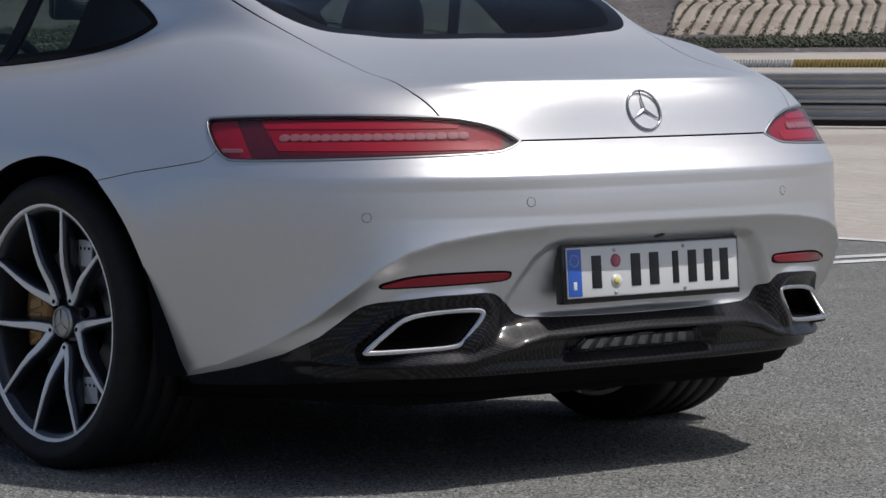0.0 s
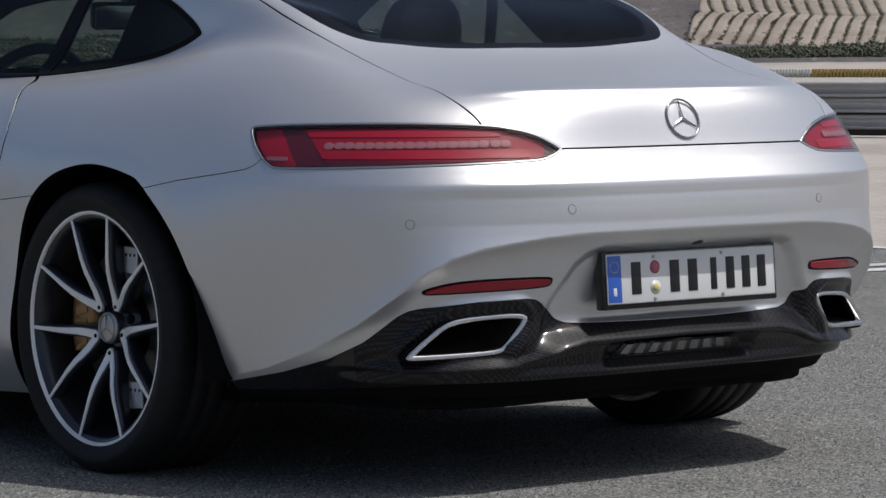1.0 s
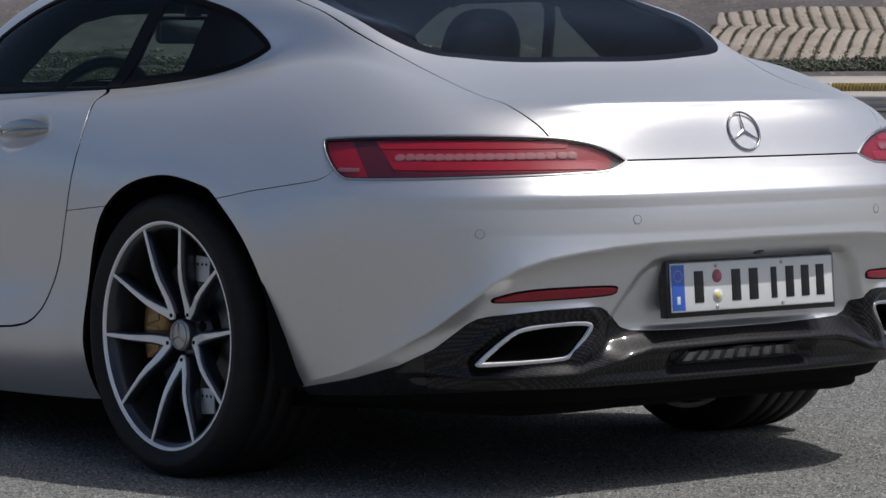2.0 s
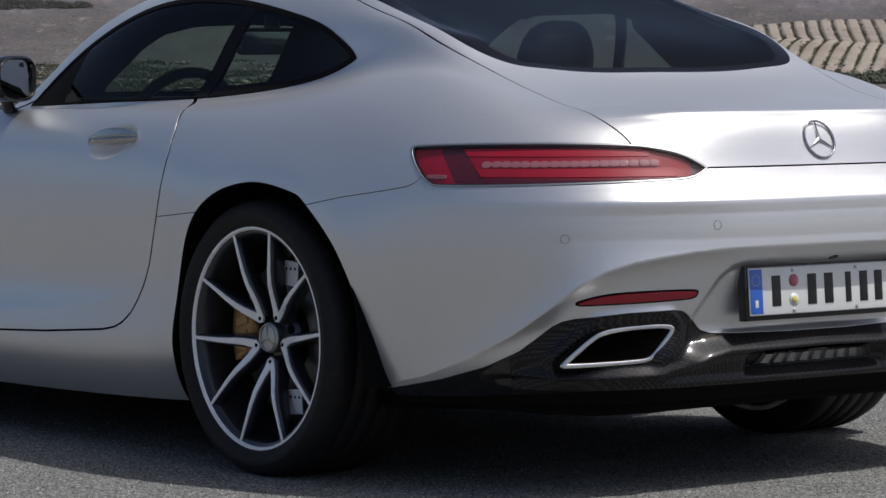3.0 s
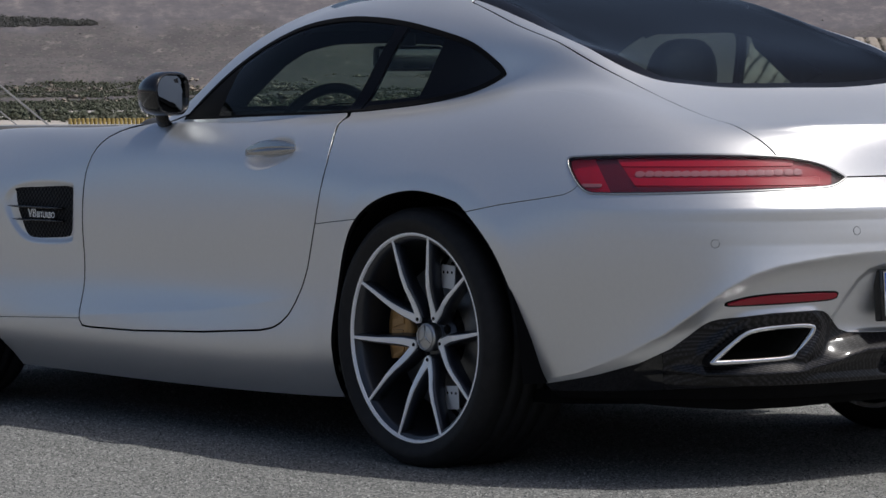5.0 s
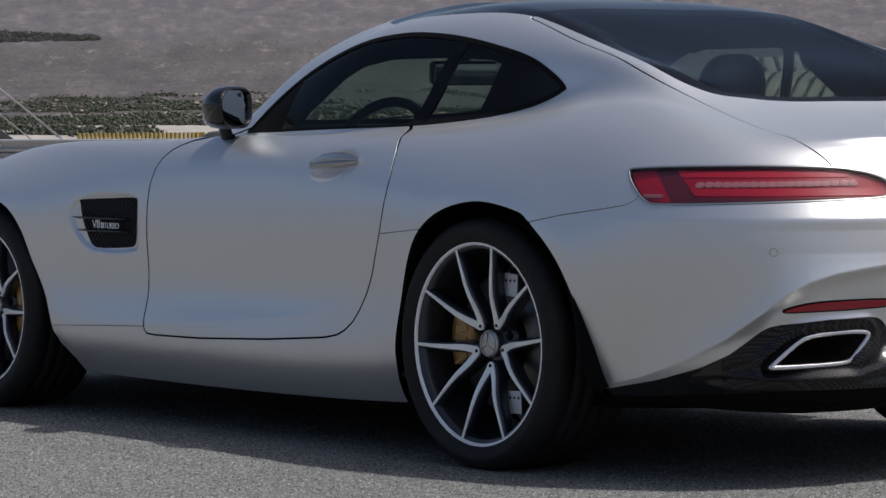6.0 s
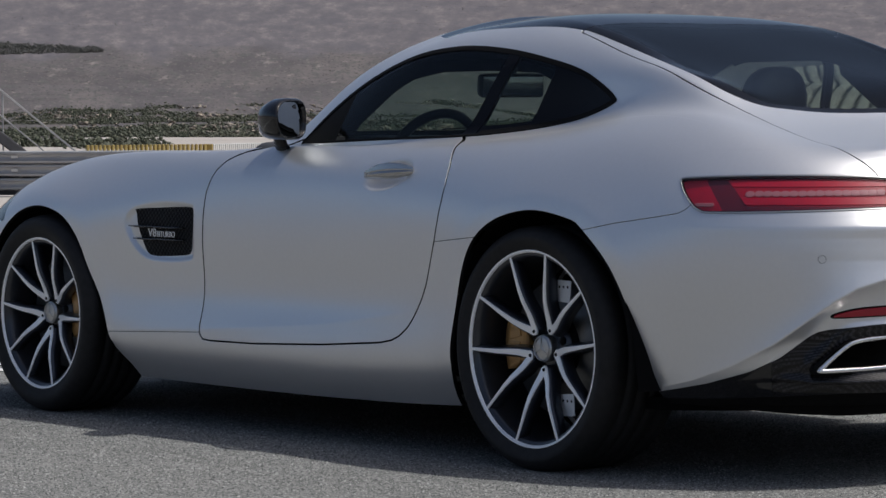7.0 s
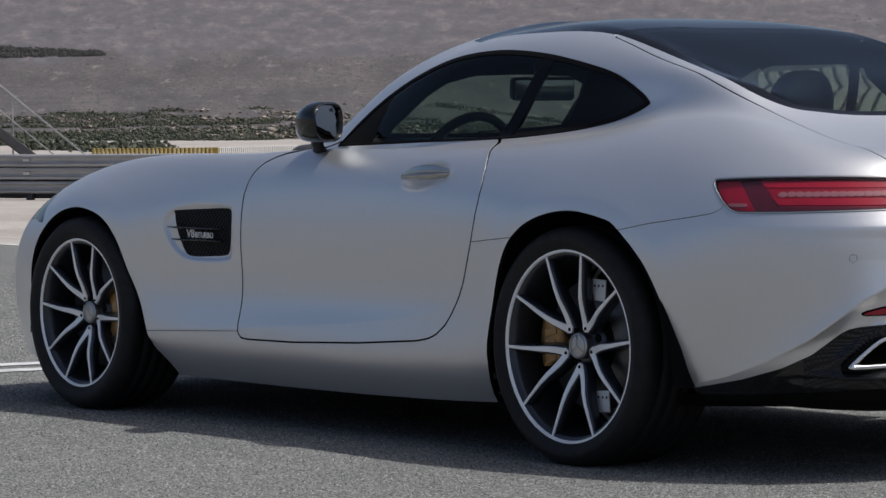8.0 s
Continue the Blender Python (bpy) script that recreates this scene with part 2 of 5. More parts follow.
REAR_ARCH = closed([(.378, .10), (.370, .28), (.350, .415), (.308, .55), (.245, .645), (.138, .708), (-.008, .735), (-.152, .717), (-.224, .687), (-.336, .586), (-.396, .445), (-.434, .249), (-.445, .10)])
FRONT_ARCH = closed([(2.20, .10), (2.215, .27), (2.25, .37), (2.32, .49), (2.375, .60), (2.465, .672), (2.61, .703), (2.745, .685), (2.855, .621), (2.93, .53), (2.97, .42), (2.985, .25), (2.985, .10)])
RECESS = np.array([(-.44, .325), (-.415, .425), (-.39, .465), (-.355, .52), (-.32, .548), (-.28, .560), (-.2, .565), (.2, .565), (.28, .560), (.32, .548), (.355, .52), (.39, .465), (.415, .425), (.44, .325)])
PIPE = closed([(.125, .322), (.165, .356), (.204, .389), (.235, .404), (.358, .413), (.380, .407), (.384, .392), (.360, .360), (.333, .329), (.312, .320), (.157, .314), (.132, .315)])
DOOR_LINE_Y = np.array([.513, .614, .837, 1.053, 1.362, 1.665, 1.935, 2.206])
DOOR_LINE_Z = np.array([.434, .418, .388, .363, .341, .322, .309, .298])
CREASE_Q = np.array([-.45, -.30, -.20, -.08, .023, .104, .172, .23, .295, .364, .44, .53, .72, .80])
CREASE_Z = np.array([.22, .262, .29, .341, .395, .454, .505, .538, .558, .570, .580, .586, .587, .587])


def normals_of(g):
    du, dv = np.gradient(g, axis=0), np.gradient(g, axis=1)
    n = np.cross(du, dv)
    n[:, -1] = n[:, -2]
    n /= np.linalg.norm(n, axis=2, keepdims=True) + 1e-12
    out = g - np.array([0, 1.2, .5])
    if (n[len(n) // 2, n.shape[1] // 4] * out[len(n) // 2, n.shape[1] // 4]).sum() < 0:
        n = -n
    n[0, :, 0] = n[-1, :, 0] = 0
    return n / (np.linalg.norm(n, axis=2, keepdims=True) + 1e-12)


def bump(v, centre, width):
    return np.exp(-((v - centre) / width) ** 2)


ROOF_PLAN = np.array([(.6, 1.00), (-.25, 1.0), (-.38, .97), (-.475, .88), (-.505, .78), (-.508, .60), (-.505, .25), (-.506, .0), (-.510, -.24), (-.504, -.33), (-.475, -.40), (-.40, -.432), (.6, -.432)])


def polished(g):
    """Evens out the glass roof and the rear window: heights follow one smooth even surface over the plan."""
    p = g.reshape(-1, 3).copy()
    d = inside(ROOF_PLAN, p[:, :2])
    use = (d > .0) & (p[:, 2] > .95)
    u, v = (p[:, 0] / .5) ** 2, (p[:, 1] - .28) / .72
    basis = np.stack([u ** i * v ** j for i in range(3) for j in range(7 - i)], 1)
    fit = np.linalg.lstsq(basis[use], p[use, 2], rcond=None)[0]
    w = step01(d[use] / .07)
    p[use, 2] += w * (basis[use] @ fit - p[use, 2])
    return p.reshape(g.shape)


def shaped(g):
    """Creases, flares, the plate recess and the diffuser's relief, pressed into the smooth shell."""
    shape = g.shape
    n = normals_of(g).reshape(-1, 3)
    p = g.reshape(-1, 3).copy()
    q = quarter(p)
    rear = step01((-.25 - p[:, 1]) / .25)
    push = np.zeros(len(p))
    # fold of the bumper over the pipes
    below = np.interp(q[:, 0], CREASE_Q, CREASE_Z) - p[:, 2]
    v = np.clip(below / .055, 0, 1)
    low_fade = 1 - step01((.40 - p[:, 2]) / .08)
    edge = step01((q[:, 0] + .36) / .25) * rear
    push -= .026 * v * (2 - v) * step01((q[:, 0] + .20) / .28) * rear * low_fade
    push += np.interp(q[:, 0], [.2, .45], [.024, .0135]) * np.where(below < 0, np.exp(np.minimum(below, 0) / .066), np.interp(below, [0, .05, .12], [1, .45, 0])) * edge
    # sharp line across the tail: leaning back above it, upright below
    lean = np.interp(p[:, 2], [.585, .610, .646, .668, .690, .6985, .722, .745, .775, .834, .887, .898, .907, .935], [0, -.001, -.007, -.0115, -.0195, -.0215, -.0130, -.0065, -.0005, .008, .0145, .0145, .0095, 0])
    flat_n = n * np.array([1, 1, 0])
    flat_n /= np.linalg.norm(flat_n, axis=1, keepdims=True) + 1e-9
    p = p - flat_n * (lean * step01((-.45 - p[:, 1]) / .30) * (.3 + .7 * step01((q[:, 0] + .05) / .45)))[:, None]
    # recess for the number plate
    d = inside(RECESS, p[:, (0, 2)])
    push -= np.where(p[:, 1] < -.8, .024 * step01(d / .035), 0)
    # tail lip and the lines of the folding spoiler
    deck = step01((-.6 - p[:, 1]) / .15) * step01((.62 - np.abs(p[:, 0])) / .06)
    push += .0050 * bump(p[:, 2], .899, .006) * deck * step01((-.86 - p[:, 1]) / .08)
    # diffuser: a ledge under the plate that swings down below the pipes, a lamp recess and a lower lip
    wide = np.abs(p[:, 0])
    ridge = p[:, 2] - np.interp(wide, [0, .30, .36, .42, .47, .60, .90], [.345, .342, .333, .314, .302, .299, .297])
    centre = step01((.47 - wide) / .13)
    ledge = np.interp(ridge, [-.032, -.014, -.004, 0, .004, .033, .036], [-.004, .002, .020, .027, .0275, .0, .0])
    low_ridge = np.interp(ridge, [-.030, -.012, -.003, 0, .003, .014, .020], [-.002, .002, .015, .019, .018, .002, 0])
    push += rear * step01((q[:, 0] + .02) / .1) * (centre * ledge + (1 - centre) * low_ridge)
    push -= rear * .024 * step01((.240 - wide) / .035) * step01((p[:, 2] - .272) / .012) * step01((-.004 - ridge) / .012)
    push += rear * .014 * np.interp(p[:, 2], [.240, .256, .264, .270, .284], [0, .6, 1, .9, 0]) * step01((q[:, 0] + .05) / .1)
    side = (1 - centre) * rear * step01((q[:, 0] + .02) / .1)
    hole = inside(PIPE, q)
    push += np.where(rear > 0, .010 * bump(hole, -.022, .013), 0) * side
    # line along the foot of the door, hollow above it
    above = p[:, 2] - np.interp(p[:, 1], DOOR_LINE_Y, DOOR_LINE_Z)
    ends = step01((p[:, 1] - .46) / .25) * step01((2.30 - p[:, 1]) / .35) * (np.abs(p[:, 0]) > .6)
    push += np.where(above > 0, .0080 * np.exp(-np.maximum(above, 0) / .095), np.interp(above, [-.24, -.02, 0], [0, .0068, .0080])) * ends
    # flares round the wheels
    for arch in (REAR_ARCH, FRONT_ARCH):
        d = -inside(arch, p[:, 1:])
        push += np.where(np.abs(p[:, 0]) > .7, (.0125 - .002 * step01(-d / .05)) * np.exp(-np.logaddexp(0, (d - .042) / .006) * .006 / .078) * (1 + .15 * step01((-.05 - p[:, 1]) / .2)) * step01((p[:, 2] - .17) / .14), 0)
    # hollow round the vent behind the front wheel
    d = inside(closed([(2.12, .64), (2.09, .70), (1.95, .725), (1.78, .722), (1.74, .70), (1.742, .57), (1.78, .535), (1.97, .53), (2.06, .56)]), p[:, 1:])
    push -= np.where(p[:, 0] < -.7, .012 * step01(d / .02), 0)
    # hollow behind the door handle
    bowl = ((p[:, 1] - .748) / .120) ** 2 + ((p[:, 2] - .822 + (p[:, 1] - .75) * .15) / .047) ** 2
    push -= np.where(p[:, 0] < -.7, .024 * step01(1.15 * (1 - bowl)), 0)
    return (p + n * push[:, None]).reshape(shape)


# ---------------------------------------------------------------- meshes and cuts


def part(name, bm, material, parent=None, label="", smooth=True, place=None):
    """One mesh object out of a bmesh, under a thing or under a part."""
    me = bpy.data.meshes.new(name)
    bm.to_mesh(me)
    bm.free()
    return part_of(name, me, material, parent, label, smooth, place)


def part_of(name, me, material, parent=None, label="", smooth=True, place=None):
    for m in material if isinstance(material, (list, tuple)) else [material]:
        me.materials.append(m)
    if smooth:
        me.polygons.foreach_set("use_smooth", [True] * len(me.polygons))
    ob = new(name, me)
    if place is not None:
        ob.matrix_basis = place
    ob.parent = parent
    if label:
        tagged(ob, label)
    return ob


def thing(name, label, category, group="", kind="", at=None):
    ob = new(name)
    ob.empty_display_size = .1
    if at is not None:
        ob.matrix_basis = at
    return tagged(ob, label, category, group, kind)


def cut(mesh, d):
    """Splits a mesh (points with normals, triangles) along the zero line of d: the part where d > 0, and the rest."""
    v, t = mesh
    d = np.where(np.abs(d) < 1e-6, 1e-6, d)
    pos = d > 0
    k = pos[t].sum(1)
    halves = []
    edge_ids, extra = {}, []
    mixed = t[(k == 1) | (k == 2)]
    lone_pos = pos[mixed].sum(1) == 1
    lone = np.argmax(pos[mixed] == lone_pos[:, None], axis=1)
    i = np.arange(len(mixed))
    a, b, c = mixed[i, lone], mixed[i, (lone + 1) % 3], mixed[i, (lone + 2) % 3]
    pairs = np.sort(np.concatenate([np.stack([a, b], 1), np.stack([a, c], 1)]), axis=1)
    if len(pairs):
        uniq, inv = np.unique(pairs, axis=0, return_inverse=True)
        inv = inv.reshape(-1)
        w = (d[uniq[:, 0]] / (d[uniq[:, 0]] - d[uniq[:, 1]]))[:, None]
        fresh = v[uniq[:, 0]] * (1 - w) + v[uniq[:, 1]] * w
        ab, ac = len(v) + inv[:len(mixed)], len(v) + inv[len(mixed):]
        everything = np.concatenate([v, fresh])
        tip = np.stack([a, ab, ac], 1)
        base = np.concatenate([np.stack([ab, b, c], 1), np.stack([ab, c, ac], 1)])
        base_pos = np.concatenate([~lone_pos, ~lone_pos])
    else:
        everything, tip, base, base_pos = v, np.zeros((0, 3), int), np.zeros((0, 3), int), np.zeros(0, bool)
    for side in (True, False):
        whole = t[k == (3 if side else 0)]
        tri = np.concatenate([whole, tip[lone_pos == side], base[base_pos == side]])
        used, inv = np.unique(tri, return_inverse=True)
        halves.append((everything[used], inv.reshape(-1, 3)))
    return halves


def split(mesh, d, gap=.0016):
    """The piece where d > 0 and the rest, with a joint between them."""
    return cut(mesh, d - gap)[0], cut(mesh, d + gap)[1]


def mirrored(mesh):
    v, t = mesh
    return v * np.array([-1, 1, 1, -1, 1, 1]), t[:, ::-1]


def joined(a, b):
    return np.concatenate([a[0], b[0]]), np.concatenate([a[1], b[1] + len(a[0])])


def lifted(mesh, by):
    v, t = mesh
    w = v.copy()
    w[:, :3] += v[:, 3:] * by
    return w, t


def sheet(name, mesh, depth=.012):
    """A blender mesh with the given normals and returned edges."""
    v, t = mesh
    e = np.sort(np.concatenate([t[:, (0, 1)], t[:, (1, 2)], t[:, (2, 0)]]), axis=1)
    raw = np.concatenate([t[:, (0, 1)], t[:, (1, 2)], t[:, (2, 0)]])
    _, first, count = np.unique(e, axis=0, return_index=True, return_counts=True)
    rim = raw[first[count == 1]]
    rim = rim[~((np.abs(v[rim[:, 0], 0]) < 1e-4) & (np.abs(v[rim[:, 1], 0]) < 1e-4))]
    points, faces, norms = [v[:, :3]], t.tolist(), [v[:, 3:]]
    if depth and len(rim):
        p0, p1 = v[rim[:, 0]], v[rim[:, 1]]
        out = np.cross(p1[:, :3] - p0[:, :3], p0[:, 3:])
        out /= np.linalg.norm(out, axis=1, keepdims=True) + 1e-12
        n = len(rim)
        # a small rounded edge, then the return
        r = .0012
        rows = [(0, 0), (r, .5 * r), (r * 1.2, depth)]
        base = len(v)
        for o, dn in rows:
            for p in (p0, p1):
                points.append(p[:, :3] + (out * o - p[:, 3:] * dn) * 1.0)
                mixn = p[:, 3:] * (1.0 if dn == 0 else .2) + out * (0.0 if dn == 0 else 1)
                norms.append(mixn / (np.linalg.norm(mixn, axis=1, keepdims=True) + 1e-12))
        i = np.arange(n)
        for k in range(2):
            a, b = base + 2 * k * n + i, base + (2 * k + 1) * n + i
            c, d = b + 2 * n, a + 2 * n
            faces += np.stack([b, a, d, c], 1).tolist()
    points = np.concatenate(points)
    me = bpy.data.meshes.new(name)
    me.from_pydata(points.tolist(), [], faces)
    me.polygons.foreach_set("use_smooth", [True] * len(me.polygons))
    me.normals_split_custom_set_from_vertices(np.concatenate(norms).tolist())
    return me


def panel(name, mesh, material, parent, label="", depth=.012):
    """A panel of the shell; painted ones have returns coloured black so their joints look dark."""
    me = sheet(name, mesh, depth)
    if material is PAINT and depth:
        painted = len(mesh[1])
        rim = (len(me.polygons) - painted) // 2
        me.polygons.foreach_set("material_index", [0] * (painted + rim) + [1] * (len(me.polygons) - painted - rim))
        material = [PAINT, SEAL]
    return part_of(name, me, material, parent, label, smooth=False)


def ring_tube(path, section, closed_path=True):
    """A bmesh swept along points; section holds offsets along given side and normal vectors."""
    bm = bmesh.new()
    rows = []
    for p, side, nor in path:
        rows.append([bm.verts.new(p + side * a + nor * b) for a, b in section])
    m = len(section)
    for i in range(len(rows) if closed_path else len(rows) - 1):
        r0, r1 = rows[i], rows[(i + 1) % len(rows)]
        for j in range(m):
            bm.faces.new((r0[j], r0[(j + 1) % m], r1[(j + 1) % m], r1[j]))
    bmesh.ops.recalc_face_normals(bm, faces=bm.faces)
    return bm


def box(bm, size, at, turn=None, bevel=0.0, segments=2):
    made = bmesh.ops.create_cube(bm, size=1)["verts"]
    bmesh.ops.scale(bm, vec=size, verts=made)
    if bevel:
        edges = list({e for v in made for e in v.link_edges})
        made = bmesh.ops.bevel(bm, geom=edges, offset=bevel, segments=segments, affect="EDGES", profile=.6)["verts"]
    m = Matrix.Translation(at) @ (turn.to_4x4() if turn is not None else Matrix())
    bmesh.ops.transform(bm, matrix=m, verts=made)
    return made


def lathe(profile, n=96, axis="x", arc=None):
    """A bmesh turned from (along the axis, radius) pairs."""
    bm = bmesh.new()
    rows = []
    a0, a1 = arc or (0, 2 * math.pi)
    count = n if arc is None else n + 1
    for i in range(count):
        a = a0 + (a1 - a0) * i / n
        rows.append([bm.verts.new((s, r * math.sin(a), r * math.cos(a))) for s, r in profile])
    for i in range(count if arc is None else n):
        r0, r1 = rows[i], rows[(i + 1) % count]
        for j in range(len(profile) - 1):
            bm.faces.new((r0[j], r0[j + 1], r1[j + 1], r1[j]))
    bmesh.ops.recalc_face_normals(bm, faces=bm.faces)
    return bm


# ---------------------------------------------------------------- the car's shell
SHELL = shaped(polished(lofted(760, 420)))
SHELL_N = normals_of(SHELL)
NU, NV = SHELL.shape[:2]
cell = np.arange(NU * NV).reshape(NU, NV)
quad = [c.ravel() for c in (cell[:-1, :-1], cell[:-1, 1:], cell[1:, 1:], cell[1:, :-1])]
tris = np.concatenate([np.stack([quad[0], quad[1], quad[2]], 1), np.stack([quad[0], quad[2], quad[3]], 1)])
points6 = np.concatenate([SHELL.reshape(-1, 3), SHELL_N.reshape(-1, 3)], 1)
face_n = np.cross(points6[tris[:, 1], :3] - points6[tris[:, 0], :3], points6[tris[:, 2], :3] - points6[tris[:, 0], :3])
if (face_n * points6[tris[:, 0], 3:]).sum() < 0:
    tris = tris[:, ::-1]
shell = (points6, tris)


def on_rear(q, z, lift=0.0):
    """The point of the shell at a place across the left rear corner, and its normal."""
    p = points6[points6[:, 1] < -.05]
    d = ((quarter(p) - np.array([q, z])) ** 2).sum(1)
    k = np.argsort(d)[:5]
    w = 1 / (d[k] + 1e-7)
    r = (p[k] * w[:, None]).sum(0) / w.sum()
    nor = Vector(r[3:]).normalized()
    return Vector(r[:3]) + nor * lift, nor


def on_side(y, z, lift=0.0):
    """The point of the left flank at a place along and up, and its normal."""
    p = points6[points6[:, 0] < -.45]
    d = ((p[:, 1:3] - np.array([y, z])) ** 2).sum(1)
    k = np.argsort(d)[:5]
    w = 1 / (d[k] + 1e-7)
    r = (p[k] * w[:, None]).sum(0) / w.sum()
    nor = Vector(r[3:]).normalized()
    return Vector(r[:3]) + nor * lift, nor


def on_tail(x, z, lift=0.0):
    """The point of the tail at a place across and up, and its normal."""
    p = points6[points6[:, 1] < -.75]
    d = ((p[:, (0, 2)] - np.array([-abs(x), z])) ** 2).sum(1)
    k = np.argsort(d)[:5]
    w = 1 / (d[k] + 1e-7)
    r = (p[k] * w[:, None]).sum(0) / w.sum()
    sign = -1 if x > 0 else 1
    nor = Vector((r[3] * sign, r[4], r[5])).normalized()
    return Vector((x, r[1], z)) + nor * lift, nor


def yz(m):
    return m[0][:, 1:3]


def xy(m):
    return m[0][:, :2]


def qz(m):
    return quarter(m[0])


def low(m, limit):
    """Positive below a height."""
    return limit - m[0][:, 2]


LAMP = closed([(-.240, .817), (-.234, .827), (-.205, .830), (-.106, .834), (.093, .836), (.282, .831), (.356, .822), (.406, .808), (.443, .789), (.466, .773), (.466, .773), (.443, .757),
               (.407, .748), (.285, .743), (.033, .736), (-.150, .733), (-.188, .739), (-.212, .759), (-.233, .792)])


def flowing(points, n=50):
    """A smooth open line through the points."""
    p = np.array(points, float)
    d = np.r_[0, np.cumsum(np.linalg.norm(np.diff(p, axis=0), axis=1))]
    return [tuple(r) for r in spline_matrix(d, np.linspace(0, d[-1], n)) @ p]


HATCH = np.array([(.1, .290), (-.30, .285)] + flowing([(-.530, .272), (-.541, .165), (-.559, .02), (-.574, -.12), (-.576, -.24), (-.565, -.345), (-.551, -.437), (-.540, -.531), (-.536, -.625), (-.544, -.705), (-.553, -.78), (-.559, -.85)]) + [(-.556, -.882), (-.549, -.908), (-.539, -.938), (-.52, -1.0), (-.46, -1.2), (.1, -1.2)])
REAR_WINDOW = np.array([(.1, .31), (-.25, .31)] + flowing([(-.514, .31), (-.517, .21), (-.523, .10), (-.529, 0), (-.537, -.12), (-.542, -.24), (-.536, -.31), (-.520, -.365), (-.495, -.405), (-.462, -.429), (-.42, -.437)]) + [(-.3, -.436), (-.1, -.433), (.1, -.433)])
ROOF = np.array([(.1, 1.12), (-.25, 1.115), (-.38, 1.09), (-.455, 1.04), (-.51, .93), (-.535, .80), (-.538, .60), (-.530, .42), (-.516, .25), (-.30, .25), (.1, .25)])
WINDSCREEN = np.array([(.1, 1.135), (-.25, 1.13), (-.40, 1.115), (-.47, 1.10), (-.535, 1.18), (-.61, 1.36), (-.645, 1.46), (-.62, 1.56), (-.5, 1.63), (-.3, 1.70), (.1, 1.73)])
SCREEN_CLEAR = np.array([(.1, 1.352), (-.20, 1.356), (-.29, 1.39), (-.325, 1.45), (-.358, 1.59), (-.33, 1.70), (-.25, 1.76), (.1, 1.78)])
WINDOW = closed([(1.345, .914), (1.345, .914), (1.19, .916), (.902, .925), (.564, .935), (.416, .945), (.275, .961), (.150, .983), (.070, 1.006), (.016, 1.030), (.010, 1.043), (.062, 1.077), (.170, 1.126), (.298, 1.160),
                 (.442, 1.188), (.596, 1.203), (.724, 1.204), (.877, 1.186), (1.022, 1.141), (1.165, 1.071), (1.276, .992)])
PILLAR = np.array([(.462, 1.25), (.405, 1.25), (.425, 1.154), (.518, .953), (.53, .90), (.60, .90), (.571, .936), (.470, 1.149)])
DOOR = np.array([(1.35, .926), (1.42, .912), (1.56, .89), (1.600, .877), (1.634, .860), (1.662, .833), (1.678, .800), (1.687, .756), (1.687, .655), (1.692, .562), (1.697, .451), (1.694, .335), (1.688, .306), (1.672, .291), (1.63, .288), (1.384, .290), (1.025, .305), (.736, .325),
                 (.675, .335), (.637, .350), (.600, .376), (.571, .410), (.536, .462), (.508, .510), (.477, .580), (.455, .633), (.440, .69), (.433, .747), (.436, .80), (.453, .85), (.477, .885), (.512, .917), (.566, .940), (.60, .950), (.902, .938), (1.19, .929)])
SILL = np.array([(2.4, .10), (2.4, .287), (2.218, .291), (1.95, .302), (1.688, .312), (1.66, .3), (1.6, .40), (.9, .40), (.62, .45), (.466, .6315), (.24, .651), (.1, .66), (0, .3), (0, .1)])
DIFFUSER = np.array([(-.60, .10), (-.42, .232), (-.294, .247), (-.165, .276), (-.052, .311), (.029, .350), (.07, .380), (.107, .408), (.130, .420), (.158, .426), (.284, .439), (.385, .443), (.405, .440), (.418, .430), (.430, .408), (.442, .391), (.465, .3815),
                     (.526, .379), (.649, .376), (.78, .376), (.85, .376), (.85, .05), (-.60, .05)])
BUMPER_Q = np.array([-.70, -.519, -.421, -.307, -.245, -.222, -.20, -.10, .45, .466, .60, .90])
BUMPER_Z = np.array([.660, .682, .703, .721, .732, .743, .765, .78, .78, .7735, .7735, .7735])

car = thing("sports_car", "satin silver two-seat sports coupe parked on grey asphalt", "car")

# wheel arches
body = cut(shell, -inside(REAR_ARCH, yz(shell)))[0]
body = cut(body, -inside(FRONT_ARCH, yz(body)))[0]
lining = body

# glass and roof
side_window, body = split(body, np.minimum(inside(WINDOW, yz(body)), .62 + body[0][:, 2] - .9), .0008)
lamp_lens, body = split(body, np.where(body[0][:, 1] < -.05, inside(LAMP, qz(body)), -1.0), .0012)
diffuser, body = split(body, np.where(body[0][:, 1] < -.3, inside(DIFFUSER, qz(body)), -1.0), .0014)
hatch, body = split(body, np.where(body[0][:, 1] < .6, np.minimum(inside(HATCH, xy(body)), body[0][:, 2] - .7745), -1.0), .0024)
rear_window, hatch = split(hatch, np.minimum(inside(REAR_WINDOW, xy(hatch)), hatch[0][:, 2] - .95), .0008)
spoiler, hatch = split(hatch, -.785 + .13 * hatch[0][:, 0] ** 2 - hatch[0][:, 1], .0012)
spoiler, tail_panel = split(spoiler, spoiler[0][:, 2] - .8905, .0003)
hatch = joined(hatch, tail_panel)
roof, body = split(body, np.minimum(inside(ROOF, xy(body)), body[0][:, 2] - 1.1), .001)
windscreen, body = split(body, np.minimum(inside(WINDSCREEN, xy(body)), body[0][:, 2] - .90), .001)
door, body = split(body, np.where(body[0][:, 0] < -.6, inside(DOOR, yz(body)), -1.0), .0037)
rear_low = np.where(body[0][:, 1] < -.15, np.interp(qz(body)[:, 0], BUMPER_Q, BUMPER_Z) - body[0][:, 2], -1.0)
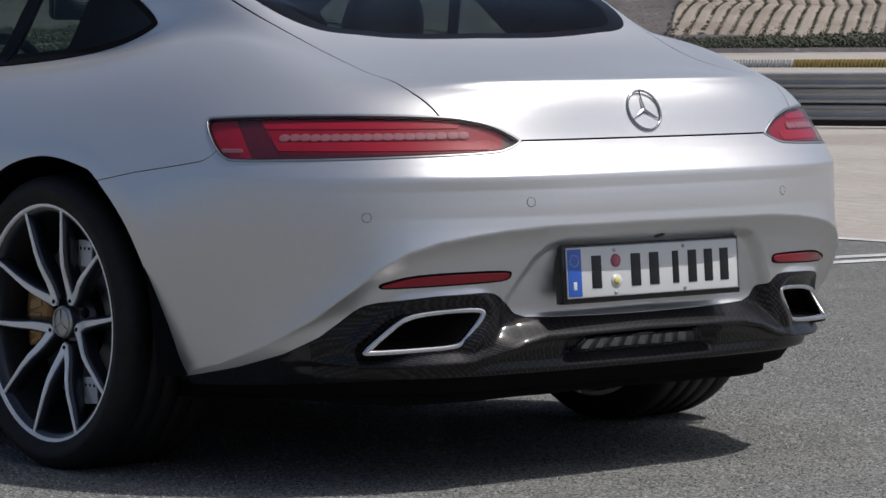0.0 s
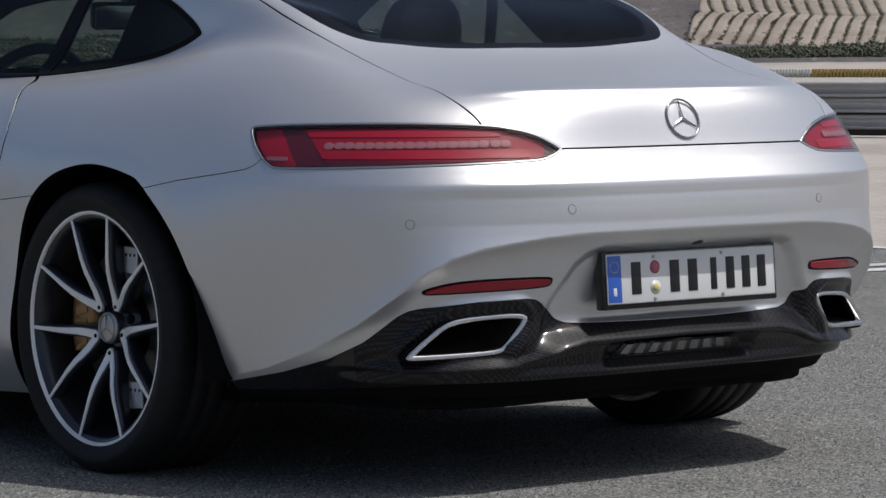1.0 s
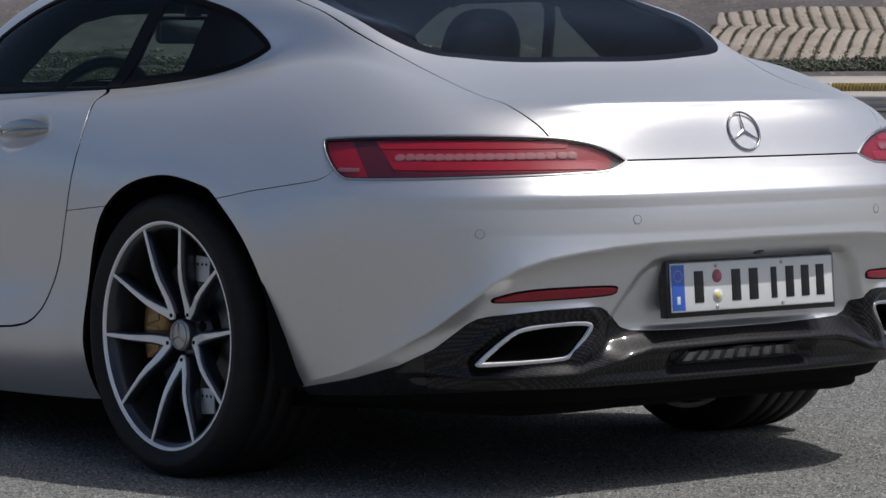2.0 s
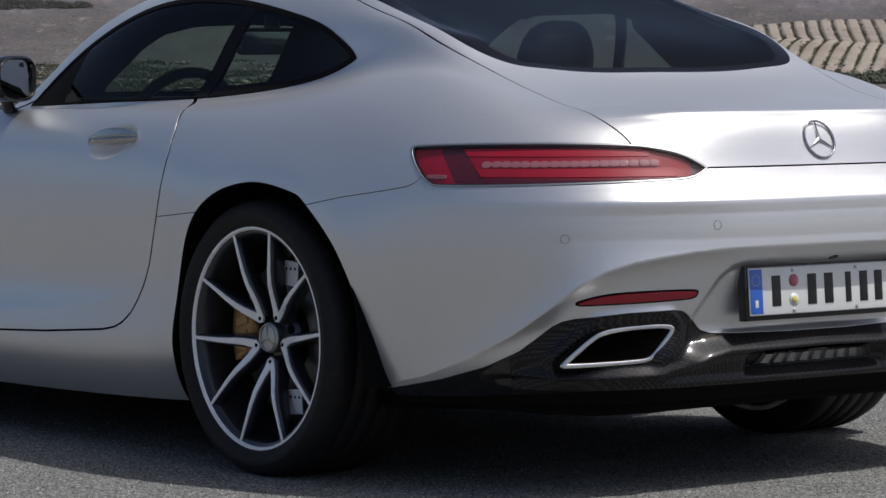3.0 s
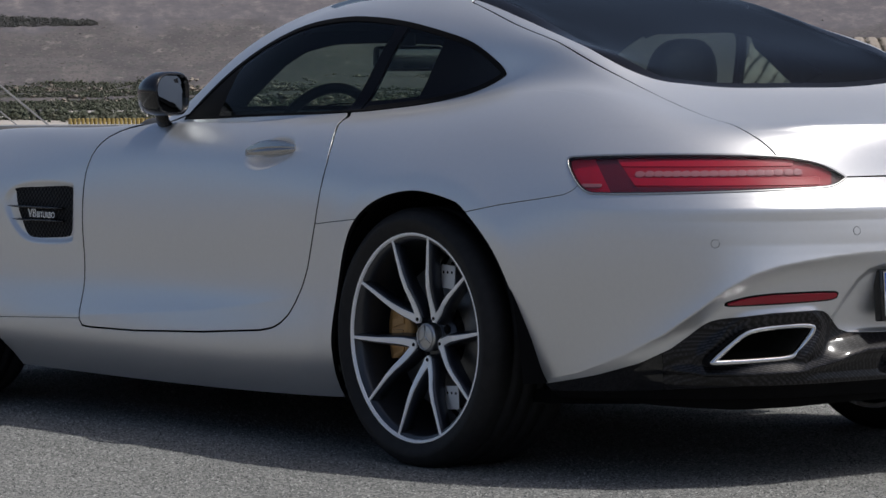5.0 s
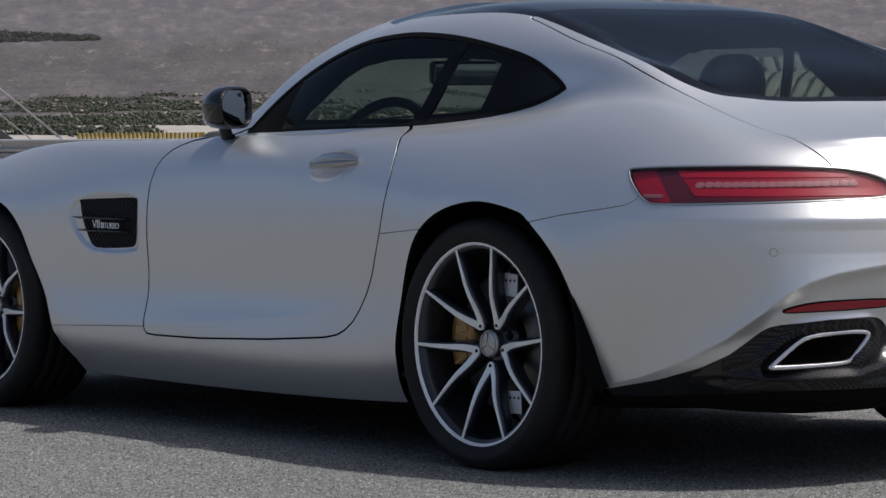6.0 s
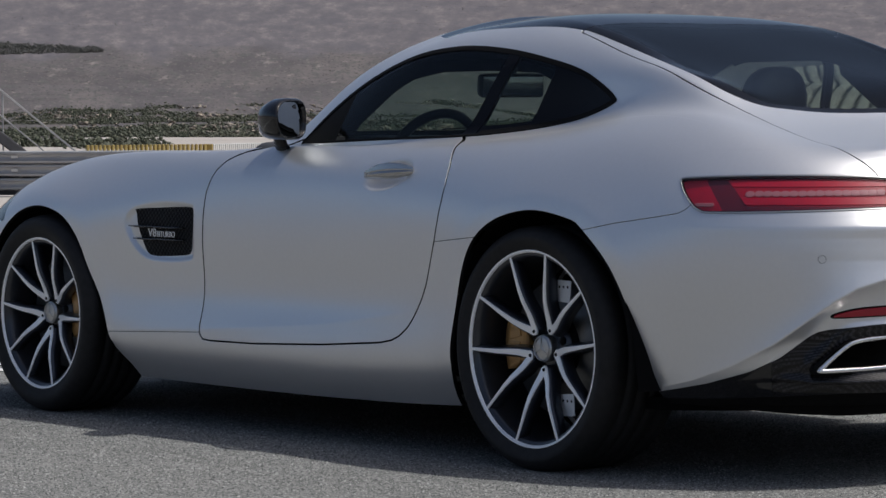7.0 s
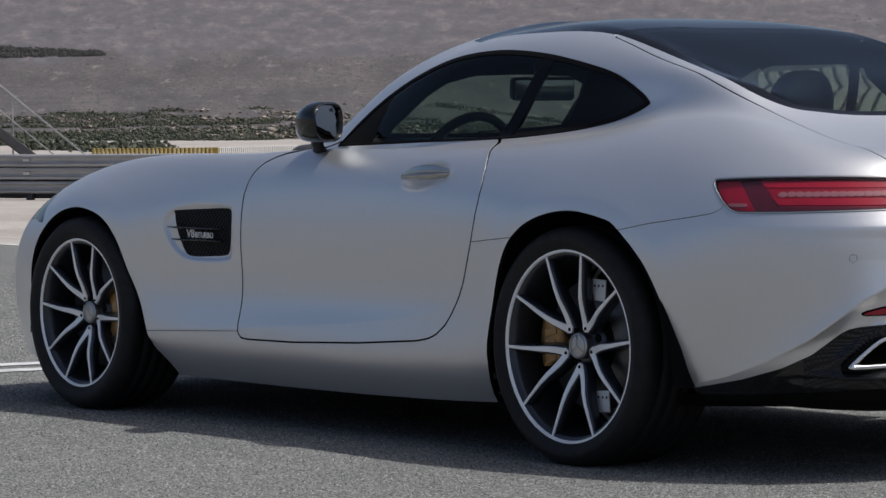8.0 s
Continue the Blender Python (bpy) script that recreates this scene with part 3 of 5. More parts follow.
bumper, body = split(body, rear_low, .0018)
sill, body = split(body, np.where(np.abs(body[0][:, 0]) > .6, inside(SILL, yz(body)), -1.0), .0018)
wing, quarter_panel = split(body, body[0][:, 1] - np.interp(body[0][:, 2], [.2, .335, .451, .562, .655, .756, .80, .833, .86, .877, .90, .95], [1.69, 1.694, 1.697, 1.692, 1.687, 1.687, 1.678, 1.662, 1.634, 1.60, 1.50, 1.42]), .0012)
bonnet, wing = split(wing, np.minimum(.60 - np.abs(wing[0][:, 0]), wing[0][:, 2] - .70), .0012)
headlamp, wing = split(wing, np.where(wing[0][:, 0] < -.5, inside(closed([(2.868, .650), (2.888, .70), (2.905, .742), (2.94, .765), (3.10, .755), (3.25, .70), (3.22, .63), (3.0, .655), (2.90, .645)]), yz(wing)), -1.0), .0012)
nose, wing = split(wing, np.minimum(wing[0][:, 1] - 3.02, 5.0 + 0 * wing[0][:, 1]), .0012)

for name, mesh, mat, label in (
        ("rear_bumper", bumper, PAINT, "satin silver rear bumper with plate recess"), ("tailgate", hatch, PAINT, "satin silver tailgate with folded spoiler"),
        ("tail_spoiler", spoiler, PAINT, "satin silver folding tail spoiler"), ("roof_panel", roof, ROOF_BLACK, "black glass roof panel"), ("windscreen", windscreen, SIDE_GLASS, "tinted windscreen"),
        ("bonnet", bonnet, PAINT, "long satin silver bonnet"), ("front_bumper", nose, PAINT, "satin silver front bumper")):
    panel(name, joined(mesh, mirrored(mesh)), mat, car, label)

# diffuser with holes for the two pipes
hole = inside(PIPE, qz(diffuser))
diffuser = cut(diffuser, -hole)[0]
valance, diffuser = cut(diffuser, np.interp(qz(diffuser)[:, 0], [-.45, -.1, .2, .8], [.222, .236, .255, .258]) - diffuser[0][:, 2])
panel("lower_valance", joined(lifted(valance, -.006), mirrored(lifted(valance, -.006))), LINER, car, "black lower edge of the tail")
corner, diffuser = split(diffuser, .008 - qz(diffuser)[:, 0], .0012)
for piece in (corner, mirrored(corner)):
    panel("bumper_corner", piece, GLOSS_BLACK, car, "glossy black corner piece under the bumper")
panel("diffuser", joined(diffuser, mirrored(diffuser)), CARBON, car, "woven carbon fibre diffuser")

# rear window with its black border
inner, border = cut(rear_window, inside(REAR_WINDOW * np.array([.955, 1]) , xy(rear_window)) - .022)
panel("window_border", joined(border, mirrored(border)), PANE_BLACK, car, "black printed border of the rear window", .004)
panel("rear_window", joined(inner, mirrored(inner)), REAR_GLASS, car, "dark tinted rear window", 0)

# two flanks
for hand in (1, -1):
    flip = (lambda m: m) if hand == 1 else mirrored
    panel("quarter_panel", flip(quarter_panel), PAINT, car)
    panel("front_wing", flip(wing), PAINT, car)
    panel("sill", flip(sill), PAINT, car)
    panel("headlamp", flip(headlamp), GLOSS_BLACK, car, "dark glossy headlamp")
    door_ob = panel("door", flip(door), PAINT, car, "long satin silver door")
    # window: black seal, pillar and panes
    d = inside(WINDOW, yz(side_window))
    middle, seal = cut(side_window, d - np.where((side_window[0][:, 2] < .955) & (side_window[0][:, 1] > .5), .0045, .013))
    seal = lifted(seal, .003)
    panel("window_seal", flip(seal), SEAL, car, "black rubber window seal", .008)
    post, rest = cut(middle, inside(PILLAR, yz(middle)))
    panel("window_post", flip(lifted(post, .002)), PANE_BLACK, car, "gloss black slanting post between the panes", .01)
    fore, aft = cut(rest, rest[0][:, 1] - np.interp(rest[0][:, 2], [.93, 1.2], [.56, .44]))
    sash, fore = cut(fore, fore[0][:, 1] - 1.13)
    panel("window_sash", flip(sash), SEAL, door_ob, "black triangular sash at the window's front corner", 0)
    panel("side_window", flip(fore), SIDE_GLASS, door_ob, "tinted door window", 0)
    # rear pane: clear in front, black towards the tip for the dark cabin behind
    # the right pane's clear edge is cut to fit the camera's view
    clear_part, dark_part = cut(aft, aft[0][:, 1] - np.interp(aft[0][:, 2], [.96, 1.12], [.335, .275] if hand == 1 else [.15, .40]))
    low_dark, clear_part = cut(clear_part, np.interp(clear_part[0][:, 1], [.2, .6], [.983, .962]) - clear_part[0][:, 2])
    panel("rear_side_window", flip(clear_part), SIDE_GLASS, car, "small tinted rear side window", 0)
    panel("window_blind", flip(joined(dark_part, low_dark)), PANE_BLACK, car, "end of the side window coloured black for the dark cabin behind", 0)

# black inner shell that closes the joints and lines the cabin
inner_shell = lifted(lining, -.016)
for d_of in (lambda m: np.minimum(inside(WINDOW, yz(m)) - np.where(m[0][:, 2] < .955, .002, np.where(m[0][:, 1] < .9, .028, .012)), 1.165 - m[0][:, 2]), lambda m: np.where(m[0][:, 1] < .6, np.minimum(inside(REAR_WINDOW, xy(m)) - .02, m[0][:, 2] - .95), -1.0),
             lambda m: np.minimum(inside(SCREEN_CLEAR, xy(m)), m[0][:, 2] - .949), lambda m: np.where(m[0][:, 1] < -.05, inside(LAMP, qz(m)) - .004, -1.0),
             lambda m: np.where(m[0][:, 1] < -.3, inside(PIPE, qz(m)), -1.0), lambda m: np.where(m[0][:, 1] < -.36, .262 - m[0][:, 2], -1.0),
             lambda m: np.where((m[0][:, 1] > .9) & (m[0][:, 1] < 1.5) & (np.abs(m[0][:, 0]) > .6), .024 - np.abs(m[0][:, 2] - .912), -1.0)):
    inner_shell = cut(inner_shell, -d_of(inner_shell))[0]
panel("inner_shell", joined(inner_shell, mirrored(inner_shell)), LINER, car, "black inner body structure", 0)

# liners of the wheel arches and the floor
for hand in (-1, 1):
    for arch in (REAR_ARCH, FRONT_ARCH):
        bm = bmesh.new()
        ring = [p for p in arch if p[1] > .235]
        ring = sorted(ring, key=lambda p: math.atan2(p[1] - .1, p[0] - (0 if arch is REAR_ARCH else 2.6)))
        cols = []
        for depth, grow in ((.935, .002), (.90, .012), (.55, .012)):
            cols.append([bm.verts.new((hand * depth, y + (y - (0 if arch is REAR_ARCH else 2.6)) * grow * 2, z + grow * (z > .3))) for y, z in ring])
        for c0, c1 in zip(cols, cols[1:]):
            for i in range(len(ring) - 1):
                bm.faces.new((c0[i], c0[i + 1], c1[i + 1], c1[i]))
        bm.faces.new(cols[-1])
        part("arch_liner", bm, LINER, car, "black plastic wheel arch liner")
bm = bmesh.new()
outline = [(-.78, -.36), (-.62, -.52), (-.48, -.60), (-.3, -.64), (.3, -.64), (.48, -.60), (.62, -.52), (.78, -.36)]
under = [(x, y) for x, y in outline] + [(.80, 0), (.52, .05), (.52, .38), (.86, .40), (.86, 2.2), (.52, 2.25), (.52, 2.95), (.78, 3.05), (.6, 3.4), (-.6, 3.4), (-.78, 3.05), (-.52, 2.95), (-.52, 2.25), (-.86, 2.2), (-.86, .40), (-.52, .38), (-.52, .05), (-.80, 0)]
top = bm.faces.new([bm.verts.new((x, y, .22)) for x, y in under])
low_face = bmesh.ops.extrude_face_region(bm, geom=[top])["geom"]
bmesh.ops.translate(bm, vec=(0, 0, -.035), verts=[v for v in low_face if isinstance(v, bmesh.types.BMVert)])
bmesh.ops.recalc_face_normals(bm, faces=bm.faces)
part("underbody", bm, LINER, car, "black underbody tray", smooth=False)
# air guide hanging under the tail, deepest before the corners
GUIDE_X, GUIDE_Y = [0, .25, .42, .56, .70, .77, .81], [-.942, -.932, -.902, -.838, -.690, -.57, -.46]
bm = bmesh.new()
rows = []
for x in np.linspace(-.81, .81, 49):
    y = np.interp(abs(x), GUIDE_X, GUIDE_Y)
    low = np.interp(abs(x), [0, .3, .42, .56, .66, .74, .81], [.199, .196, .191, .187, .192, .202, .212])
    rows.append([bm.verts.new((x * (1 - tuck), y + tuck, z)) for tuck, z in ((0, .226), (.004, low + .006), (.010, low), (.10, low + .004), (.28, .194))])
for r0, r1 in zip(rows, rows[1:]):
    for j in range(len(r0) - 1):
        bm.faces.new((r0[j], r0[j + 1], r1[j + 1], r1[j]))
bmesh.ops.recalc_face_normals(bm, faces=bm.faces)
part("air_guide", bm, LINER, car, "black plastic air guide under the tail")


# ---------------------------------------------------------------- wheels
def polar(theta, r, s):
    """A point of a wheel face: clockwise degrees from the top as seen from outside, radius, distance outwards."""
    a = radians(theta)
    return Vector((-s, -r * math.sin(a), r * math.cos(a)))


def spoke_bm(theta, side, R, half, top, depth, flare):
    """One curved arm of a forked spoke, from the rim in to the fork's foot."""
    keys = [(.972, 19.5), (.80, 18.6), (.62, 17.3), (.50, 16.2), (.41, 15.0), (.34, 12.8), (.28, 9.0), (.235, 5.0), (.21, 2.5)]
    dish = lambda f: -.005 - .042 * (.45 * (1 - f) / .8 + .55 * float(step01((.60 - f) / .42)))
    bm = bmesh.new()
    rows = []
    for i, (f, a) in enumerate(keys):
        f1, a1 = keys[min(i + 1, len(keys) - 1)]
        f0, a0 = keys[max(i - 1, 0)]
        p = polar(theta + side * a, f * R, dish(f) + top)
        way = (polar(theta + side * a1, f1 * R, 0) - polar(theta + side * a0, f0 * R, 0)).normalized()
        out = Vector((-1, 0, 0))
        across = way.cross(out).normalized()
        w = half * (.72 + 1.15 * min(1, (1 - f) / .8) ** 1.6)
        d = depth * (.75 + .5 * (1 - f))
        r = min(.0016, depth * .4)
        sec = [(-w + r, 0), (w - r, 0), (w, -r), (w + flare, -d), (-w - flare, -d), (-w, -r)]
        rows.append([bm.verts.new(p + across * x + out * y) for x, y in sec])
    m = len(rows[0])
    for r0, r1 in zip(rows, rows[1:]):
        for j in range(m):
            bm.faces.new((r0[j], r0[(j + 1) % m], r1[(j + 1) % m], r1[j]))
    bm.faces.new(rows[0])
    bm.faces.new(list(reversed(rows[-1])))
    bmesh.ops.recalc_face_normals(bm, faces=bm.faces)
    return bm


def disc_bm(radius, depth, seg=24, bevel=.0):
    prof = [(0, 0), (0, radius - bevel), (bevel, radius), (depth, radius)] if bevel else [(0, 0), (0, radius), (depth, radius)]
    return lathe(prof, seg)


def star_bm(radius, thick, arm=.16):
    """A ring with three tapered arms, as plain relief. Lies in the plane x = 0 and rises towards -x."""
    bm = lathe([(0, radius * .90), (-thick, radius * .91), (-thick, radius * .99), (0, radius)], 40)
    for k in range(3):
        a = radians(120 * k)
        way, cross = Vector((0, math.sin(a), math.cos(a))), Vector((0, math.cos(a), -math.sin(a)))
        pts = [way * radius * .93, cross * radius * arm, -cross * radius * arm]
        base = [bm.verts.new(p) for p in pts]
        ridge = bm.verts.new(Vector((-thick * 1.3, 0, 0)))
        tip = bm.verts.new(way * radius * .93 + Vector((-thick, 0, 0)))
        bm.faces.new((base[0], base[1], ridge, tip))
        bm.faces.new((base[0], tip, ridge, base[2]))
    bmesh.ops.recalc_face_normals(bm, faces=bm.faces)
    return bm


def build_wheel(R, tyre_r, width, start, caliper, disc_r):
    """Wheel with its hub face on the plane x = 0, outside towards -x; the origin is the wheel's centre on that plane."""
    lip = [(.006, R - .003), (-.0005, R - .0015), (-.0015, R - .004), (-.0015, R - .0090), (.001, R - .0112), (.008, R - .0135)]
    barrel = [(.006, R - .003), (.004, R - .017), (.022, R - .026), (.06, R - .036), (.16, R - .040), (.24, R - .020), (.25, R)]
    wheel = part("wheel", lathe(barrel, 96), WHEEL_DARK, car, "forged ten-arm alloy wheel in titanium grey with machined faces")
    part("rim_lip", lathe(lip, 128), MACHINED, wheel, "machined silver rim edge")
    part("inner_flange", lathe([(width - .004, R - .017), (width + .002, R - .014), (width + .003, R - .007), (width - .002, R - .002)], 96), MACHINED, wheel, "bright inner flange of the rim")
    t = tyre_r
    side = [(.012, R - .012), (-.001, R - .006), (-.003, R + .004), (-.010, R + .016), (-.014, R + .030), (-.013, t - .030), (-.006, t - .016), (.006, t - .006), (.022, t - .001)]
    tread = []
    for g in (.062, .108, .154, .200):
        g = g * width / .28
        tread += [(g - .0034, t), (g - .0026, t - .006), (g + .0026, t - .006), (g + .0034, t)]
    inner = [(width - .022 - .01, t - .001), (width - .012, t - .012), (width + .002, R + .03), (width - .012, R - .01)]
    part("tyre", lathe(side + tread + inner, 128), RUBBER, wheel, "low-profile black tyre, dusty on its tread")
    for k in range(5):
        th = start + 72 * k
        for side_ in (-1, 1):
            arm = part("spoke", spoke_bm(th, side_, R, .0084, 0, .034, .007), SPOKE_DARK, wheel)
            part("spoke_face", spoke_bm(th, side_, R, .0059, .0034, .0030, .0002), MACHINED, wheel, "machined silver spoke face", smooth=False)
        # foot of the fork with its hole
        bm = bmesh.new()
        foot = [polar(th - 17, .30 * R, -0.0495), polar(th + 17, .30 * R, -0.0495), polar(th + 10, .19 * R, -0.0515), polar(th, .165 * R, -0.0525), polar(th - 10, .19 * R, -0.0515)]
        f = bm.faces.new([bm.verts.new(p) for p in foot])
        ext = bmesh.ops.extrude_face_region(bm, geom=[f])["geom"]
        bmesh.ops.translate(bm, vec=(.04, 0, 0), verts=[v for v in ext if isinstance(v, bmesh.types.BMVert)])
        bmesh.ops.recalc_face_normals(bm, faces=bm.faces)
        part("spoke_foot", bm, SPOKE_DARK, wheel, smooth=False)
        bm = bmesh.new()
        tipf = [polar(th - 11, .30 * R, -0.0397), polar(th - 4, .265 * R, -0.0409), polar(th + 4, .265 * R, -0.0409), polar(th + 11, .30 * R, -0.0397), polar(th + 15, .25 * R, -0.0414), polar(th + 11, .195 * R, -0.0434), polar(th, .170 * R, -0.0443), polar(th - 11, .195 * R, -0.0434), polar(th - 15, .25 * R, -0.0414)]
        f = bm.faces.new([bm.verts.new(p) for p in tipf])
        ext = bmesh.ops.extrude_face_region(bm, geom=[f])["geom"]
        bmesh.ops.translate(bm, vec=(.006, 0, 0), verts=[v for v in ext if isinstance(v, bmesh.types.BMVert)])
        bmesh.ops.recalc_face_normals(bm, faces=bm.faces)
        part("fork_tip", bm, MACHINED, wheel, "machined silver fork tip", smooth=False)
        part("tip_hole", disc_bm(.0048, .002, 16), SEAL, wheel, "small dark hole", place=Matrix.Translation(polar(th, .212 * R, -0.0407)))
        part("wheel_bolt", disc_bm(.0125, .02, 6, .002), SEAL, wheel, "black wheel bolt", place=Matrix.Translation(polar(th + 36, .21 * R, -.0655)))
    part("hub", lathe([(.0685, .0), (.0685, .045), (.0755, .075), (.10, .08)], 48), WHEEL_DARK, wheel)
    part("hub_cap", lathe([(.0375, 0), (.038, .031), (.0405, .037), (.0455, .0385), (.0685, .0385)], 48), SATIN_METAL, wheel, "round grey hub cap")
    part("cap_emblem", star_bm(.034, .0022, .14), SATIN_METAL, wheel, "silver emblem relief on the hub cap", place=Matrix.Translation((.0377, 0, 0)))
    part("brake_disc", lathe([(.100, .07), (.098, .075), (.098, disc_r), (.128, disc_r), (.128, .075)], 72), DISC_IRON, wheel, "drilled iron brake disc")
    part("disc_bell", lathe([(.085, .05), (.088, .085), (.10, .10)], 48), LINER, wheel)
    a0, a1 = caliper
    prof = [(.068, disc_r - .085), (.064, disc_r - .07), (.064, disc_r - .012), (.072, disc_r + .012), (.15, disc_r + .014), (.155, disc_r - .08)]
    bm = lathe(prof, 16, arc=(radians(-a1), radians(-a0)))
    bmesh.ops.holes_fill(bm, edges=[e for e in bm.edges if e.is_boundary])
    bmesh.ops.recalc_face_normals(bm, faces=bm.faces)
    cal = part("brake_caliper", bm, GOLD, wheel, "gold-lacquered brake caliper")
    for th in (a0 + 8, (a0 + a1) / 2, a1 - 8):
        bm = bmesh.new()
        box(bm, (.006, .022, .05), polar(th, disc_r - .040, -.0635), Matrix.Rotation(-radians(th), 3, "X"), .002)
        part("caliper_rib", bm, GOLD, cal, smooth=False)
    return wheel


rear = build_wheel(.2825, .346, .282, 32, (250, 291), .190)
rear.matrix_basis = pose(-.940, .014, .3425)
front = build_wheel(.262, .335, .262, 40, (58, 122), .188)
front.matrix_basis = pose(-.952, 2.63, .335)
# white drilled plates added for the bright disc patches between the rear spokes
for th, tilt in ((24, 4), (151, -4)):
    bm = bmesh.new()
    box(bm, (.004, .056, .062), (0, 0, 0), Matrix.Rotation(radians(tilt), 3, "X"), .0015)
    plate_ob = part("pad_plate", bm, PALE_METAL, rear, "white drilled plate added for a bright patch of disc", place=Matrix.Translation(polar(th, .178, -.062)))
    bm = bmesh.new()
    for z in (-.022, 0, .022):
        made = bmesh.ops.create_circle(bm, cap_ends=True, segments=10, radius=.004)["verts"]
        bmesh.ops.transform(bm, matrix=Matrix.Translation(polar(th, .178, -.0592) + Vector((0, z * .8, .012 * (-1) ** int(z * 100)))) @ Matrix.Rotation(radians(90), 4, "Y"), verts=made)
    part("plate_holes", bm, SEAL, rear, smooth=False)
# right rear wheel stands back and outwards to fit the camera's view
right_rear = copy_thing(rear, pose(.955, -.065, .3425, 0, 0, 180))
right_front = copy_thing(front, pose(.952, 2.63, .335, 0, 0, 180))


# ---------------------------------------------------------------- lamps, pipes, plate, mirrors, trim
def flipx(ob):
    """The mirror twin of a part with its own children."""
    for o in (ob, *ob.children_recursive):
        me = o.data.copy()
        world = o.matrix_world.copy() if o.parent is None else o.matrix_basis.copy()
        me.transform(Matrix.Diagonal((-1, 1, 1, 1)))
        me.flip_normals()
        twin = new(o.name.split(".")[0], me)
        loc = o.matrix_basis.translation
        twin.matrix_basis = Matrix.Translation((-loc.x, loc.y, loc.z))
        for key in ("label",):
            if key in o:
                twin[key] = o[key]
        o["twin"] = twin.name
        twin.parent = bpy.data.objects[o.parent["twin"]] if o is not ob else o.parent
    for o in (ob, *ob.children_recursive):
        del o["twin"]


# tail lamps
house = lifted(lamp_lens, -.009)
q = qz(house)
rest, block = cut(house, q[:, 0] + .150 + (q[:, 1] - .79) * .55)
q = qz(rest)
rest, strip = cut(rest, q[:, 0] + .085 + (q[:, 1] - .79) * .75)
q = qz(rest)
tip, red = cut(rest, q[:, 0] - .425)
lamp_ob = panel("tail_lamp", red, LAMP_RED, car, "red tail lamp with a row of milky LED lenses", .0)
panel("lamp_block", block, LAMP_BRIGHT, lamp_ob, "bright red outer block", 0)
panel("lamp_divider", strip, LAMP_DARK, lamp_ob, "smoked divider", 0)
panel("lamp_tip", tip, LAMP_GREY, lamp_ob, "grey inner tip", 0)
# dark bands put shading along the red's upper and lower edges
q = qz(red)
upper_shade, _ = cut(lifted(red, .0012), q[:, 1] - .822)
panel("lamp_shade", upper_shade, LAMP_DARK, lamp_ob, "darkened upper edge", 0)
q = qz(red)
lower_shade, _ = cut(lifted(red, .0012), .751 - q[:, 1])
panel("lamp_shade", lower_shade, LAMP_DARK, lamp_ob, "darkened lower edge", 0)
glow, _ = cut(lifted(red, .0022), np.minimum(np.minimum(q[:, 1] - .756, .774 - q[:, 1]), .395 - q[:, 0]))
panel("light_bar", glow, LAMP_BRIGHT, lamp_ob, "bright red light bar", .008)
glow, _ = cut(lifted(red, .0020), np.minimum(np.minimum(q[:, 1] - .803, .818 - q[:, 1]), .33 - q[:, 0]))
panel("light_bar", glow, LAMP_BRIGHT, lamp_ob, "bright red light bar", .008)
for k in range(18):
    qq = -.050 + .0232 * k
    p, nor = on_rear(qq, .7875 + .004 * k / 19, -.0062)
    bm = bmesh.new()
    bmesh.ops.create_uvsphere(bm, u_segments=12, v_segments=8, radius=1)
    turn = nor.to_track_quat("Z", "Y").to_matrix()
    bmesh.ops.scale(bm, vec=(.0134, .0098, .0007), verts=bm.verts)
    bmesh.ops.transform(bm, matrix=turn.to_4x4(), verts=bm.verts)
    part("led", bm, LED, lamp_ob, place=Matrix.Translation(p))
frame_d = inside(LAMP, qz(lamp_lens))
lens_in, lens_rim = cut(lamp_lens, frame_d - .0060)
panel("lamp_rim", lens_rim, GLOSS_BLACK, lamp_ob, "dark glossy lamp rim", .009)
edge = cut(lifted(lamp_lens, .0018), .0034 - frame_d)[0]
panel("chrome_line", edge, SATIN_METAL, lamp_ob, "thin bright line round the lamp", .003)
panel("lens", lens_in, CLEAR, lamp_ob, "clear outer lens", 0)
streak, _ = cut(lifted(block, .002), np.minimum(.0035 - np.abs(qz(block)[:, 1] - .7545), .026 - np.abs(qz(block)[:, 0] + .172)))
panel("lamp_streak", streak, LED, lamp_ob, "narrow pale streak", .001)
flipx(lamp_ob)

# reflectors in the bumper
REFLECT = closed([(.170, .4640), (.222, .477), (.284, .4835), (.380, .486), (.430, .485), (.437, .482), (.425, .473), (.357, .4685), (.234, .4635), (.185, .4620)])
d = inside(REFLECT, qz(bumper))
# black rim laid behind the lens for the shadow gap round it
back = cut(lifted(bumper, .001), np.where(bumper[0][:, 1] < -.3, d + .0045, -1.0))[0]
refl = panel("reflector", back, SEAL, car, "slim red bumper reflector with a black rim for its shadow gap", .002)
panel("reflector_lens", cut(lifted(bumper, .004), np.where(bumper[0][:, 1] < -.3, d, -1.0))[0], REFLECTOR, refl, "red reflector lens", .003)
flipx(refl)

